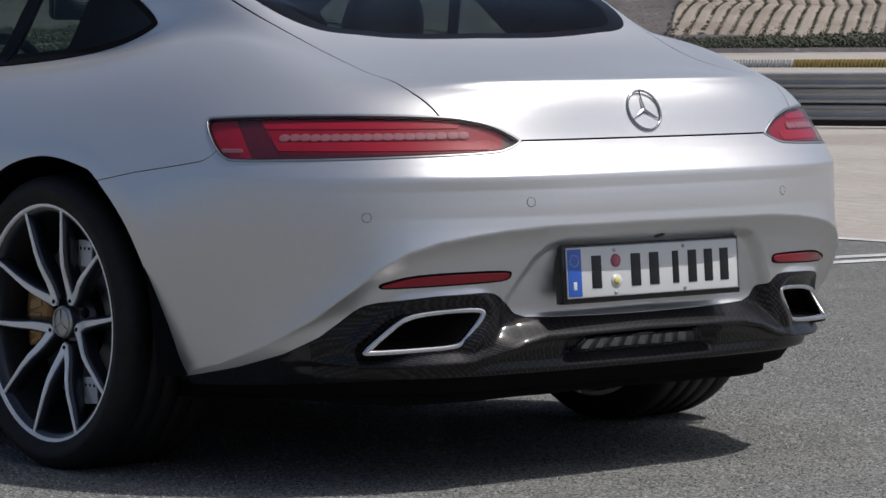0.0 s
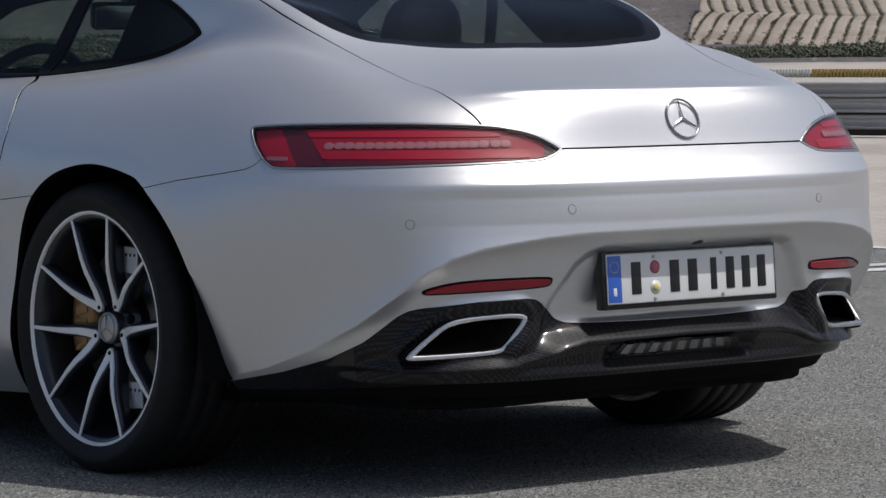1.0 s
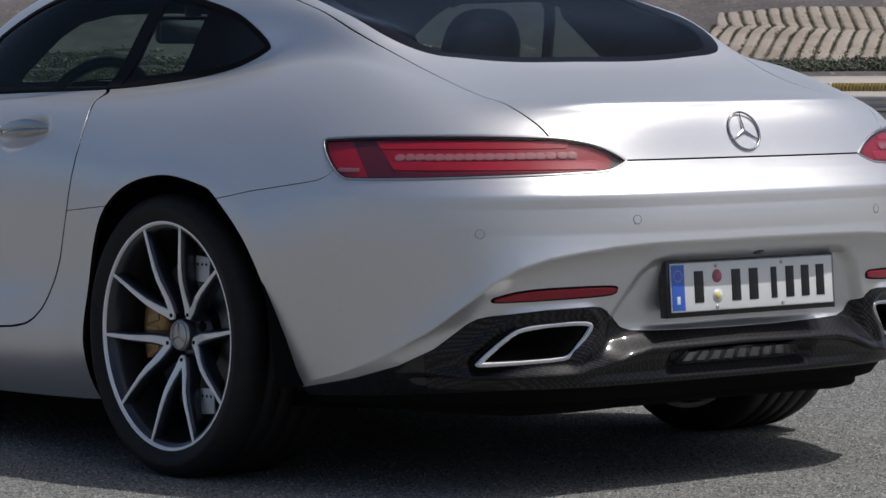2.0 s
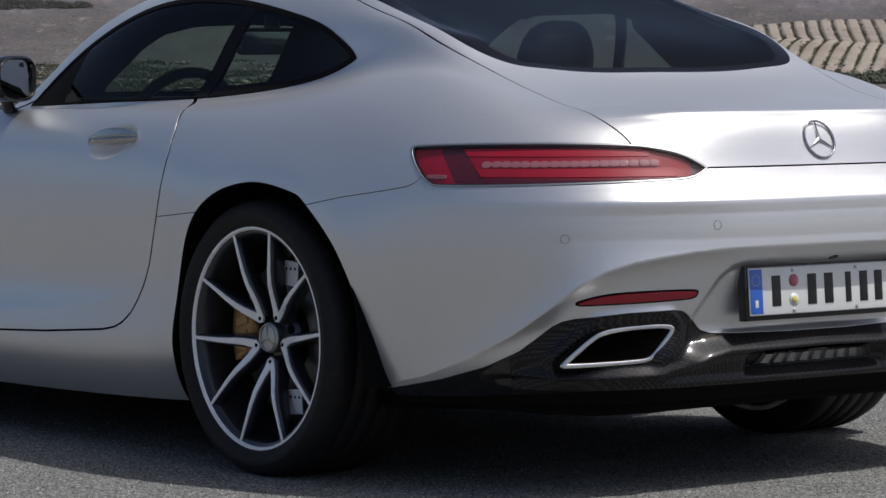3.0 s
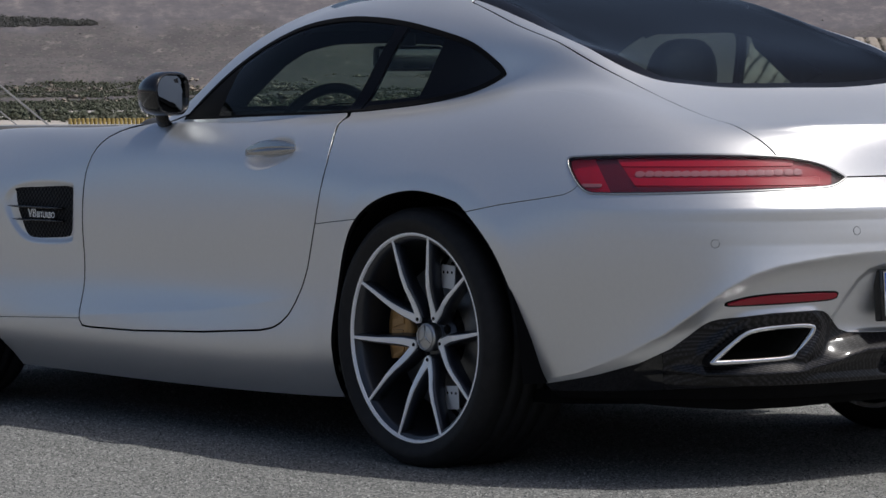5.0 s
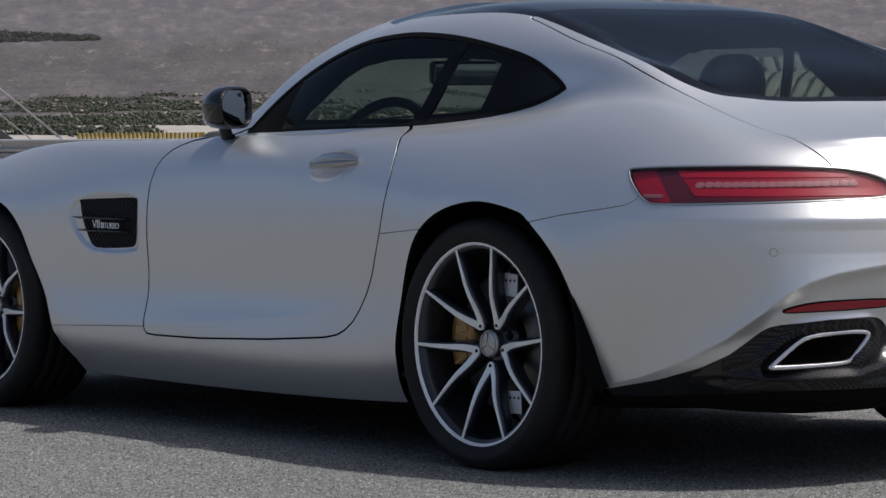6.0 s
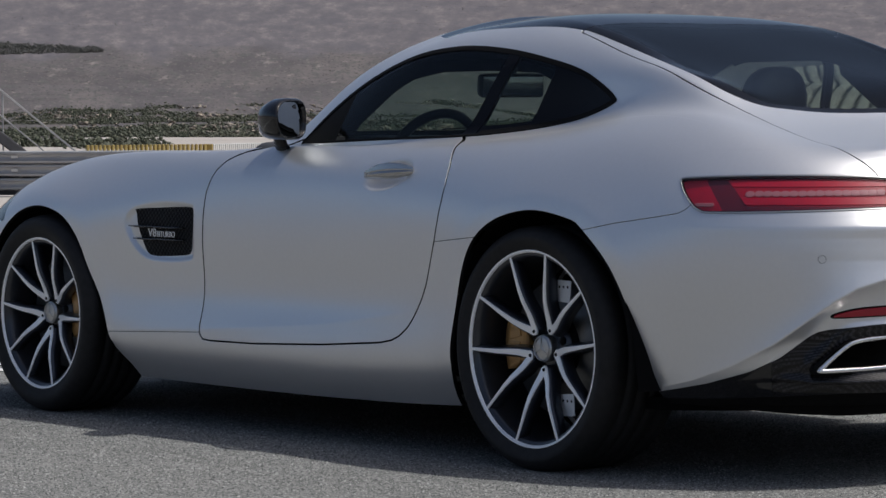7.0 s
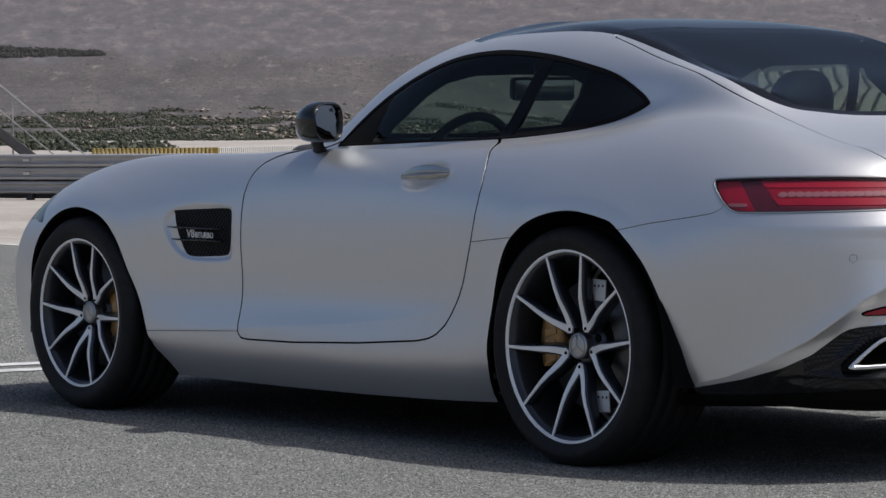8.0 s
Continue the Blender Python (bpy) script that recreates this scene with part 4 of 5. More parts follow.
# parking sensors
for qq, z in ((.141, .614), (.4886, .641)):
    p, nor = on_rear(qq, z, .0)
    turn = Matrix.Translation(p) @ nor.to_track_quat("-X", "Z").to_matrix().to_4x4()
    bm = lathe([(-.0006, .0), (-.0006, .0092), (.0005, .0097)], 28)
    sensor = part("parking_sensor", bm, PAINT, car, "round silver parking sensor", smooth=False, place=turn)
    ring_bm = lathe([(.0008, .0095), (-.0003, .0099), (-.0003, .0108), (.0008, .0111)], 28)
    part("sensor_ring", ring_bm, WHEEL_DARK, sensor, "dark ring")
    m = Matrix.Diagonal((-1, 1, 1, 1)) @ turn
    twin = part_of("parking_sensor", sensor.data.copy(), [], car, "round silver parking sensor", smooth=False)
    twin.data.transform(m)
    twin.data.flip_normals()
    gap = part_of("sensor_ring", sensor.children[0].data.copy(), [], twin, "dark ring")
    gap.data.transform(m)
    gap.data.flip_normals()

# exhaust pipes
pts = [on_rear(a, b, .004) for a, b in PIPE]
mean_n, centre = Vector((-.365, -.931, .03)).normalized(), Vector((-.585, -.940, .362))
along_q = Vector((1, 1, 0)).normalized()
flat = [p + along_q * ((centre - p).dot(mean_n) / along_q.dot(mean_n)) for p, _ in pts]
for _ in range(18):
    flat = [(flat[i - 1] + 2 * flat[i] + flat[(i + 1) % len(flat)]) / 4 for i in range(len(flat))]
path = []
for i, p in enumerate(flat):
    way = (flat[(i + 1) % len(flat)] - flat[i - 1]).normalized()
    side = way.cross(mean_n).normalized()
    if side.dot(p - centre) < 0:
        side = -side
    path.append((p, side, mean_n))
bm = ring_tube(path, [(.002, -.03), (.002, .008), (0, .0105), (-.004, .0118), (-.0078, .0105), (-.0102, .008), (-.0112, -.03)])
pipe = part("exhaust_pipe", bm, CHROME, car, "angular chrome exhaust tailpipe")
inward = Vector((.06, 1, .05)).normalized()
bm = bmesh.new()
rows = []
for k, (shrink, depth) in enumerate(((.93, 0), (.88, .02), (.80, .06), (.74, .16))):
    rows.append([bm.verts.new(centre + (p - side * .0088 - centre) * shrink / .93 + inward * depth - mean_n * .002) for p, side, _ in path])
for r0, r1 in zip(rows, rows[1:]):
    for i in range(len(r0)):
        bm.faces.new((r0[i], r0[(i + 1) % len(r0)], r1[(i + 1) % len(r0)], r1[i]))
bm.faces.new(rows[-1])
part("pipe_bore", bm, shader("sooty_steel", (.035, .033, .03), .38, .6, grain=.4, grain_scale=40), pipe, "dark bore")
made = ring_tube(path, [(.004, -.05), (.004, .001), (.008, .0), (.008, -.05)])
part("pipe_shroud", made, SEAL, pipe, "black gap round the pipe")
flipx(pipe)

# number plate in the recess, with bars in place of its characters
plate_at = Matrix.Translation((0, -1.046, .474)) @ pose(0, 0, 0, -4, 0, 0)
bm = bmesh.new()
box(bm, (.540, .028, .131), (0, .0125, 0), None, .004)
plate = part("number_plate", bm, GLOSS_BLACK, car, "white number plate with blue band in a black holder", place=plate_at)
bm = bmesh.new()
box(bm, (.520, .003, .110), (0, -.0035, .003), None, .001)
part("plate_face", bm, PLATE_WHITE, plate, "white reflective plate")
bm = bmesh.new()
box(bm, (.041, .003, .106), (-.238, -.0042, .003), None, .001)
part("plate_band", bm, PLATE_BLUE, plate, "blue band at the plate's end")
bm = bmesh.new()
for ang in range(0, 360, 30):
    made = bmesh.ops.create_circle(bm, cap_ends=True, segments=5, radius=.0016)["verts"]
    bmesh.ops.transform(bm, matrix=Matrix.Translation((-.238 + .0125 * math.sin(radians(ang)), -.0060, .030 + .0125 * math.cos(radians(ang)))) @ Matrix.Rotation(radians(90), 4, "X"), verts=made)
part("band_dots", bm, SEAL_GOLD, plate, smooth=False)
bm = bmesh.new()
box(bm, (.010, .002, .018), (-.238, -.0052, -.026), None, .0005)
part("band_bar", bm, PLATE_WHITE, plate, "white bar")
for x0, x1 in ((-.196, -.150), (-.078, -.032), (-.022, .024), (.052, .082), (.098, .140), (.149, .190), (.198, .240)):
    bm = bmesh.new()
    box(bm, ((x1 - x0) * .62, .002, .073), ((x0 + x1) / 2, -.0056, .003), None, .0008)
    part("character_bar", bm, INK, plate)
for z, mat, r in ((.026, SEAL_RED, .0150), (-.020, PLATE_WHITE, .0160), (-.020, SEAL_GOLD, .0085)):
    bm = disc_bm(r, .001, 24)
    part("seal", bm, mat, plate, "round seal sticker", place=Matrix.Translation((-.115, -.0058 - (.0008 if mat is SEAL_GOLD else 0), z)) @ Matrix.Rotation(radians(90), 4, "Z"))
for x in (-.118, .093):
    for z in (.050, -.046):
        part("screw", disc_bm(.0045, .003, 12, .001), SATIN_METAL, plate, place=Matrix.Translation((x, -.008, z)) @ Matrix.Rotation(radians(90), 4, "Z"))
bm = bmesh.new()
for x, z, sx, sz in ((0, .0585, .524, .002), (0, -.0525, .524, .002), (-.261, .003, .002, .113), (.261, .003, .002, .113)):
    box(bm, (sx, .003, sz), (x, -.0036, z))
part("plate_edge", bm, SATIN_METAL, plate, "thin bright plate edge", smooth=False)
# camera over the plate
bm = bmesh.new()
bmesh.ops.create_uvsphere(bm, u_segments=16, v_segments=10, radius=1)
bmesh.ops.scale(bm, vec=(.022, .022, .010), verts=bm.verts)
part("rear_camera", bm, GLOSS_BLACK, car, "small black rear camera", place=Matrix.Translation((.012, -1.045, .556)))

# emblem on the tailgate
p, nor = on_rear(1.025 / 2 ** .5, .835, .002)
nor = Vector((0, nor.y, nor.z)).normalized()
part("tail_emblem", star_bm(.050, .0026, .13), EMBLEM, car, "round chrome emblem on the tailgate", place=Matrix.Translation((0, p.y, p.z)) @ nor.to_track_quat("-X", "Z").to_matrix().to_4x4())

# lamp in the diffuser
def fog_band(z0, z1, half0, half1, lift, n=28, deep=0.0):
    """A band that follows the tail between two heights; deep gives it thickness."""
    bm = bmesh.new()
    cols = []
    for i in range(n + 1):
        f = i / n * 2 - 1
        a, na = on_tail(f * half0, z0, lift)
        b, nb = on_tail(f * half1, z1, lift)
        cols.append([bm.verts.new(a - na * deep), bm.verts.new(a), bm.verts.new(b), bm.verts.new(b - nb * deep)])
    for c0, c1 in zip(cols, cols[1:]):
        for j in range(3 if deep else 1):
            k = j if deep else 1
            bm.faces.new((c0[k], c0[k + 1], c1[k + 1], c1[k]))
    if deep:
        bm.faces.new(cols[0])
        bm.faces.new(cols[-1])
    bmesh.ops.recalc_face_normals(bm, faces=bm.faces)
    return bm


fog = part("fog_lamp", fog_band(.298, .330, .188, .160, .0015, deep=.01), WHEEL_DARK, car, "clear rear fog lamp in the diffuser", smooth=False)
for k in range(16):
    x = -.158 + .0211 * k
    bm = bmesh.new()
    a, nor = on_tail(x, .302, .004)
    b, nor2 = on_tail(x * .93, .326, .004)
    w, tilt = .0098, .006 * (1 if k % 2 else -1)
    f = bm.faces.new([bm.verts.new(v) for v in (a + Vector((-w, -tilt, 0)), a + Vector((w, tilt, 0)), b + Vector((w * .93, tilt, 0)), b + Vector((-w * .93, -tilt, 0)))])
    ext = bmesh.ops.extrude_face_region(bm, geom=[f])["geom"]
    bmesh.ops.translate(bm, vec=(0, .004, 0), verts=[v for v in ext if isinstance(v, bmesh.types.BMVert)])
    bmesh.ops.recalc_face_normals(bm, faces=bm.faces)
    part("fog_reflector", bm, FOG_GREY, fog, smooth=False)
part("fog_lens", fog_band(.298, .330, .188, .160, .0115), CLEAR, fog, "clear lens", smooth=False)
part("fog_frame", fog_band(.290, .299, .200, .191, .010, deep=.02), GLOSS_BLACK, fog, "black lamp frame", smooth=False)
part("fog_frame", fog_band(.329, .335, .164, .160, .010, deep=.02), GLOSS_BLACK, fog, "black lamp frame", smooth=False)

# door handles: a faceted bar across a hollow
p0, n0 = on_side(.860, .818, .006)
p1 = on_side(.622, .836, .002)[0]
FACETS = [(-.5, -.95), (.1, -1), (.75, -.80), (1, -.42), (.66, -.06), (.80, .10), (.62, .72), (.15, 1), (-.5, .95)]
bm = bmesh.new()
rows = []
for i in range(21):
    t = i / 20
    c = p0.lerp(p1, t) + n0 * (.018 * math.sin(math.pi * t) ** .7)
    h = .006 + .020 * math.sin(math.pi * (.03 + .92 * t)) ** .8 * (.75 + .30 * t)
    w = .004 + .012 * math.sin(math.pi * t) ** .6
    rows.append([bm.verts.new(c + Vector((0, .08, .99)) * (h * up) + n0 * (w * out)) for out, up in FACETS])
for r0, r1 in zip(rows, rows[1:]):
    for j in range(len(r0)):
        k = (j + 1) % len(r0)
        bm.faces.new((r0[j], r0[k], r1[k], r1[j]))
bm.faces.new(rows[0])
bm.faces.new(list(reversed(rows[-1])))
bmesh.ops.recalc_face_normals(bm, faces=bm.faces)
doors = [o for o in car.children if o.name.split(".")[0] == "door"]
handle = part("door_handle", bm, shader("satin_chrome", (.46, .455, .45), .12, .95, vary_rough=.05), doors[0], "satin chrome door handle over a hollow", smooth=False)
twin = part_of("door_handle", handle.data.copy(), [], doors[1], "satin chrome door handle over a hollow")
twin.data.transform(Matrix.Diagonal((-1, 1, 1, 1)))
twin.data.flip_normals()

# vent behind the front wheel
VENT = closed([(2.071, .690), (2.053, .699), (1.912, .705), (1.785, .709), (1.759, .703), (1.753, .686), (1.764, .60), (1.772, .571), (1.792, .557), (1.88, .551), (1.975, .549), (2.015, .560), (2.038, .600), (2.058, .645)])
mesh_black = shader("black_grille_mesh", (.004, .004, .005), .55, spec=.2)
nn, ll = mesh_black.node_tree.nodes, mesh_black.node_tree.links
cells, dent = nn.new("ShaderNodeTexVoronoi"), nn.new("ShaderNodeBump")
cells.inputs["Scale"].default_value, cells.inputs["Randomness"].default_value = 75, .0
tilt_map = nn.new("ShaderNodeMapping")
tilt_map.inputs["Rotation"].default_value = (radians(45), 0, 0)
ll.new(nn["Texture Coordinate"].outputs["Object"], tilt_map.inputs["Vector"])
ll.new(tilt_map.outputs[0], cells.inputs["Vector"])
ll.new(cells.outputs["Distance"], dent.inputs["Height"])
dent.inputs["Distance"].default_value = .01
ll.new(dent.outputs[0], nn["Principled BSDF"].inputs["Normal"])
d = inside(VENT, yz(wing))
vent = panel("side_vent", cut(lifted(wing, .0015), np.where(wing[0][:, 0] < -.7, d, -1.0))[0], mesh_black, car, "black mesh air vent with two fins", .002)
for z0, z1, y0, y1 in ((.643, .641, 2.100, 1.80), (.604, .602, 2.075, 1.80)):
    bm = bmesh.new()
    rows = []
    for t in np.linspace(0, 1, 8):
        y = y0 + (y1 - y0) * t
        p, nor = on_side(y, z0 + (z1 - z0) * t, .004)
        h = .0045 * (.35 + .65 * min(1, 4 * t * (1 - t) + .3))
        rows.append([bm.verts.new(p + Vector((0, 0, a)) + nor * b) for a, b in ((h, -.004), (h * .7, .010), (0, .013), (-h * .7, .010), (-h, -.004))])
    for r0, r1 in zip(rows, rows[1:]):
        for j in range(5):
            bm.faces.new((r0[j], r0[(j + 1) % 5], r1[(j + 1) % 5], r1[j]))
    bm.faces.new(rows[0])
    bm.faces.new(list(reversed(rows[-1])))
    bmesh.ops.recalc_face_normals(bm, faces=bm.faces)
    part("vent_fin", bm, GLOSS_BLACK, vent, "black vent fin")
flipx(vent)
p, nor = on_side(1.925, .622, .006)
for text, from_y, wide, tall in (("V8", .078, .046, .027), ("BITURBO", .026, .104, .019)):
    words = bpy.data.curves.new("engine_badge", "FONT")
    words.body, words.size, words.extrude = text, .034, .0012
    tmp = bpy.data.objects.new("tmp", words)
    scene.collection.objects.link(tmp)
    bpy.context.view_layer.update()
    letters = bpy.data.meshes.new_from_object(tmp.evaluated_get(bpy.context.evaluated_depsgraph_get()))
    bpy.data.objects.remove(tmp)
    xs, ys = [v.co.x for v in letters.vertices], [v.co.y for v in letters.vertices]
    letters.transform(Matrix.Diagonal((wide / (max(xs) - min(xs)), tall / (max(ys) - min(ys)), 1, 1)) @ Matrix.Translation((-min(xs), -min(ys), 0)))
    letters.transform(Matrix.Translation((-from_y, -.012, 0)))
    part_of("engine_badge", letters, MACHINED, car, "silver lettering between the vent fins", smooth=False, place=Matrix.Translation(p) @ Matrix(((0, 0, -1), (-1, 0, 0), (0, 1, 0))).to_4x4())

# door mirrors
def mirror_rows(scale_in, stations):
    rows = []
    for y, cx, cz, w, h, lean in stations:
        row = []
        for a in np.linspace(0, 2 * math.pi, 37)[:-1]:
            c, s = math.cos(a), math.sin(a)
            power = 2.0 if c < 0 < s else 3.6
            k = (abs(c) ** power + abs(s) ** power) ** (-1 / power)
            row.append(Vector((cx + scale_in * w * c * k - .16 * h * s * k * (c < 0), y + lean * c * k, cz + scale_in * h * s * k)))
        rows.append(row)
    return rows


stations = [(1.293, -.846, .990, .082, .060, .036), (1.305, -.846, .990, .087, .065, .036), (1.340, -.848, .990, .089, .065, .028), (1.380, -.842, .986, .082, .059, .016), (1.415, -.832, .976, .059, .045, 0), (1.437, -.822, .972, .025, .02, 0)]
bm = bmesh.new()
rows = [[bm.verts.new(p) for p in row] for row in mirror_rows(1, stations)]
inner_row = [bm.verts.new(p) for p in mirror_rows(.935, [stations[0]])[0]]
back_row = [bm.verts.new(p + Vector((0, .012, 0))) for p in mirror_rows(.925, [stations[0]])[0]]
for r0, r1 in list(zip(rows, rows[1:])) + [(inner_row, rows[0]), (back_row, inner_row)]:
    for j in range(36):
        bm.faces.new((r0[j], r0[(j + 1) % 36], r1[(j + 1) % 36], r1[j]))
bm.faces.new(rows[-1])
bm.faces.new(list(reversed(back_row)))
bmesh.ops.recalc_face_normals(bm, faces=bm.faces)
mirror_ob = part("door_mirror", bm, GLOSS_BLACK, car, "gloss black door mirror on a short foot")
bm = bmesh.new()
bm.faces.new([bm.verts.new(p + Vector((0, .006 + .06 * (p.z - .99) + .05 * (p.x + .846), 0))) for p in mirror_rows(.905, [stations[0]])[0]])
bmesh.ops.recalc_face_normals(bm, faces=bm.faces)
part("mirror_glass", bm, MIRROR, mirror_ob, "mirror glass", smooth=False)
bm = bmesh.new()
rows = []
for t, (x, y, z, w, h) in enumerate(((-.842, 1.370, .952, .034, .034), (-.834, 1.375, .928, .030, .034), (-.824, 1.382, .908, .028, .036), (-.800, 1.390, .885, .028, .040))):
    rows.append([bm.verts.new((x, y + h * math.cos(a), z + w * .6 * math.sin(a))) for a in np.linspace(0, 2 * math.pi, 17)[:-1]])
for r0, r1 in zip(rows, rows[1:]):
    for j in range(16):
        bm.faces.new((r0[j], r0[(j + 1) % 16], r1[(j + 1) % 16], r1[j]))
bmesh.ops.recalc_face_normals(bm, faces=bm.faces)
part("mirror_foot", bm, PANE_BLACK, mirror_ob, "black mirror foot")
flipx(mirror_ob)

# ---------------------------------------------------------------- cabin
def seat_at(x):
    """A sports seat with a built-in head rest."""
    bm = bmesh.new()
    rows = []
    for z, w, y, d in ((.36, .20, .62, .10), (.50, .235, .56, .11), (.70, .255, .50, .11), (.86, .235, .46, .10), (.95, .155, .44, .085), (1.00, .122, .43, .08), (1.05, .120, .42, .075), (1.09, .108, .415, .068), (1.118, .088, .41, .058), (1.136, .060, .405, .042), (1.143, .030, .405, .022)):
        rows.append([bm.verts.new((x + w * math.copysign(abs(math.cos(a)) ** .75, math.cos(a)), y + d * math.sin(a) - .02 * math.cos(a) ** 2, z)) for a in np.linspace(0, 2 * math.pi, 29)[:-1]])
    for r0, r1 in zip(rows, rows[1:]):
        for j in range(28):
            bm.faces.new((r0[j], r0[(j + 1) % 28], r1[(j + 1) % 28], r1[j]))
    bm.faces.new(rows[-1])
    bmesh.ops.recalc_face_normals(bm, faces=bm.faces)
    ob = part("seat", bm, CABIN, car, "black leather sports seat")
    bm = bmesh.new()
    box(bm, (.46, .52, .16), (x, .82, .36), None, .05, 3)
    part("seat_cushion", bm, CABIN, ob)


for x in (-.37, .37):
    seat_at(x)
bm = bmesh.new()
box(bm, (1.36, .46, .30), (0, 1.56, .768), None, .07, 4)
box(bm, (.40, .22, .10), (-.37, 1.40, .885), None, .045, 4)
part("dashboard", bm, CABIN_TRIM, car, "dark dashboard with hooded dials")
bm = bmesh.new()
box(bm, (1.04, .70, .05), (0, -.12, .84), None, .02, 2)
box(bm, (1.10, .08, .20), (0, .16, .80), None, .02, 2)
part("luggage_cover", bm, CABIN, car, "black luggage cover behind the seats")
bm = bmesh.new()
box(bm, (.26, 1.3, .30), (0, .85, .42), None, .05, 3)
part("centre_console", bm, CABIN_TRIM, car, "dark centre console")
steer = Matrix.Translation((-.37, 1.20, .845)) @ pose(0, 0, 0, -66, 0, 0)
bm = bmesh.new()
rows = []
for i in range(48):
    a = 2 * math.pi * i / 48
    c = Vector((math.cos(a), math.sin(a), 0))
    rows.append([bm.verts.new(c * (.175 + .016 * math.cos(b)) + Vector((0, 0, .016 * math.sin(b)))) for b in np.linspace(0, 2 * math.pi, 11)[:-1]])
for i in range(48):
    for j in range(10):
        bm.faces.new((rows[i][j], rows[i][(j + 1) % 10], rows[(i + 1) % 48][(j + 1) % 10], rows[(i + 1) % 48][j]))
box(bm, (.30, .05, .02), (0, 0, -.01), None, .008)
box(bm, (.10, .11, .04), (0, 0, -.01), None, .015)
bmesh.ops.recalc_face_normals(bm, faces=bm.faces)
part("steering_wheel", bm, CABIN, car, "black leather steering wheel", place=steer)
bm = bmesh.new()
box(bm, (.222, .05, .078), (0, 0, 0), None, .022, 4)
rv = part("interior_mirror", bm, CABIN, car, "black framed interior mirror", place=Matrix.Translation((-.03, 1.215, 1.094)) @ pose(0, 0, 0, 5, 0, -20))
bm = bmesh.new()
box(bm, (.206, .004, .062), (0, -.0245, 0), None, .0015)
part("mirror_glass", bm, DIM_MIRROR, rv, "mirror glass")
bm = bmesh.new()
box(bm, (.03, .05, .12), (-.01, 1.245, 1.175), None, .01)
box(bm, (.12, .09, .04), (0, 1.25, 1.225), None, .015)
part("mirror_mount", bm, CABIN, car, "black mirror mount on the windscreen")


# ---------------------------------------------------------------- the place round the car
def mottled(name, tones, scales, rough=.95, bump_scale=8.0, bump_depth=.02, speck=0.0, speck_scale=500.0, speck_tones=((.06, .06, .06), (.35, .34, .33)), coords="Object", cover=None):
    """Ground that mixes several tones by noise at several scales, with grit."""
    m = bpy.data.materials.new(name)
    m.use_nodes = True
    n, l = m.node_tree.nodes, m.node_tree.links
    b = n["Principled BSDF"]
    b.inputs["Roughness"].default_value = rough
    b.inputs["Specular IOR Level"].default_value = .2
    where = n.new("ShaderNodeTexCoord")
    place = where.outputs[coords]
    last = None
    for i, (tone, scale) in enumerate(zip(tones[1:], scales)):
        tex, ramp, mix = n.new("ShaderNodeTexNoise"), n.new("ShaderNodeMapRange"), n.new("ShaderNodeMix")
        tex.inputs["Scale"].default_value, tex.inputs["Detail"].default_value = scale, 6
        l.new(place, tex.inputs["Vector"])
        ramp.inputs[1].default_value, ramp.inputs[2].default_value = cover[i] if cover else (.46, .60)
        l.new(tex.outputs["Fac"], ramp.inputs[0])
        mix.data_type = "RGBA"
        l.new(ramp.outputs[0], mix.inputs[0])
        if last is None:
            mix.inputs[6].default_value = (*tones[0], 1)
        else:
            l.new(last, mix.inputs[6])
        mix.inputs[7].default_value = (*tone, 1)
        last = mix.outputs[2]
    if speck:
        grit, ramp, mix = n.new("ShaderNodeTexVoronoi"), n.new("ShaderNodeValToRGB"), n.new("ShaderNodeMix")
        grit.inputs["Scale"].default_value = speck_scale
        l.new(place, grit.inputs["Vector"])
        l.new(grit.outputs["Color"], ramp.inputs[0])
        ramp.color_ramp.elements[0].position, ramp.color_ramp.elements[1].position = .25, .85
        ramp.color_ramp.elements[0].color, ramp.color_ramp.elements[1].color = (*speck_tones[0], 1), (*speck_tones[1], 1)
        mix.data_type = "RGBA"
        mix.inputs[0].default_value = speck
        l.new(last, mix.inputs[6])
        l.new(ramp.outputs[0], mix.inputs[7])
        last = mix.outputs[2]
        dent = n.new("ShaderNodeBump")
        dent.inputs["Distance"].default_value = .003
        l.new(grit.outputs["Distance"], dent.inputs["Height"])
        l.new(dent.outputs[0], b.inputs["Normal"])
    else:
        tex, dent = n.new("ShaderNodeTexNoise"), n.new("ShaderNodeBump")
        tex.inputs["Scale"].default_value, tex.inputs["Detail"].default_value = bump_scale, 5
        l.new(place, tex.inputs["Vector"])
        dent.inputs["Distance"].default_value = bump_depth
        l.new(tex.outputs["Fac"], dent.inputs["Height"])
        l.new(dent.outputs[0], b.inputs["Normal"])
    l.new(last, b.inputs["Base Color"])
    return m


ASPHALT = mottled("worn_asphalt", [(.200, .201, .191), (.228, .227, .215), (.174, .175, .167)], [.5, 3.0], .9, speck=.6, speck_scale=150, speck_tones=((.060, .062, .062), (.38, .38, .36)))
ASPHALT.node_tree.nodes["Principled BSDF"].inputs["Specular IOR Level"].default_value = .03
STONE = bpy.data.materials.new("asphalt_chippings")
STONE.use_nodes = True
stone_b = STONE.node_tree.nodes["Principled BSDF"]
stone_b.inputs["Roughness"].default_value = .9
stone_b.inputs["Specular IOR Level"].default_value = .05
pick, tones = STONE.node_tree.nodes.new("ShaderNodeNewGeometry"), STONE.node_tree.nodes.new("ShaderNodeValToRGB")
STONE.node_tree.links.new(pick.outputs["Random Per Island"], tones.inputs[0])
STONE.node_tree.links.new(tones.outputs[0], stone_b.inputs["Base Color"])
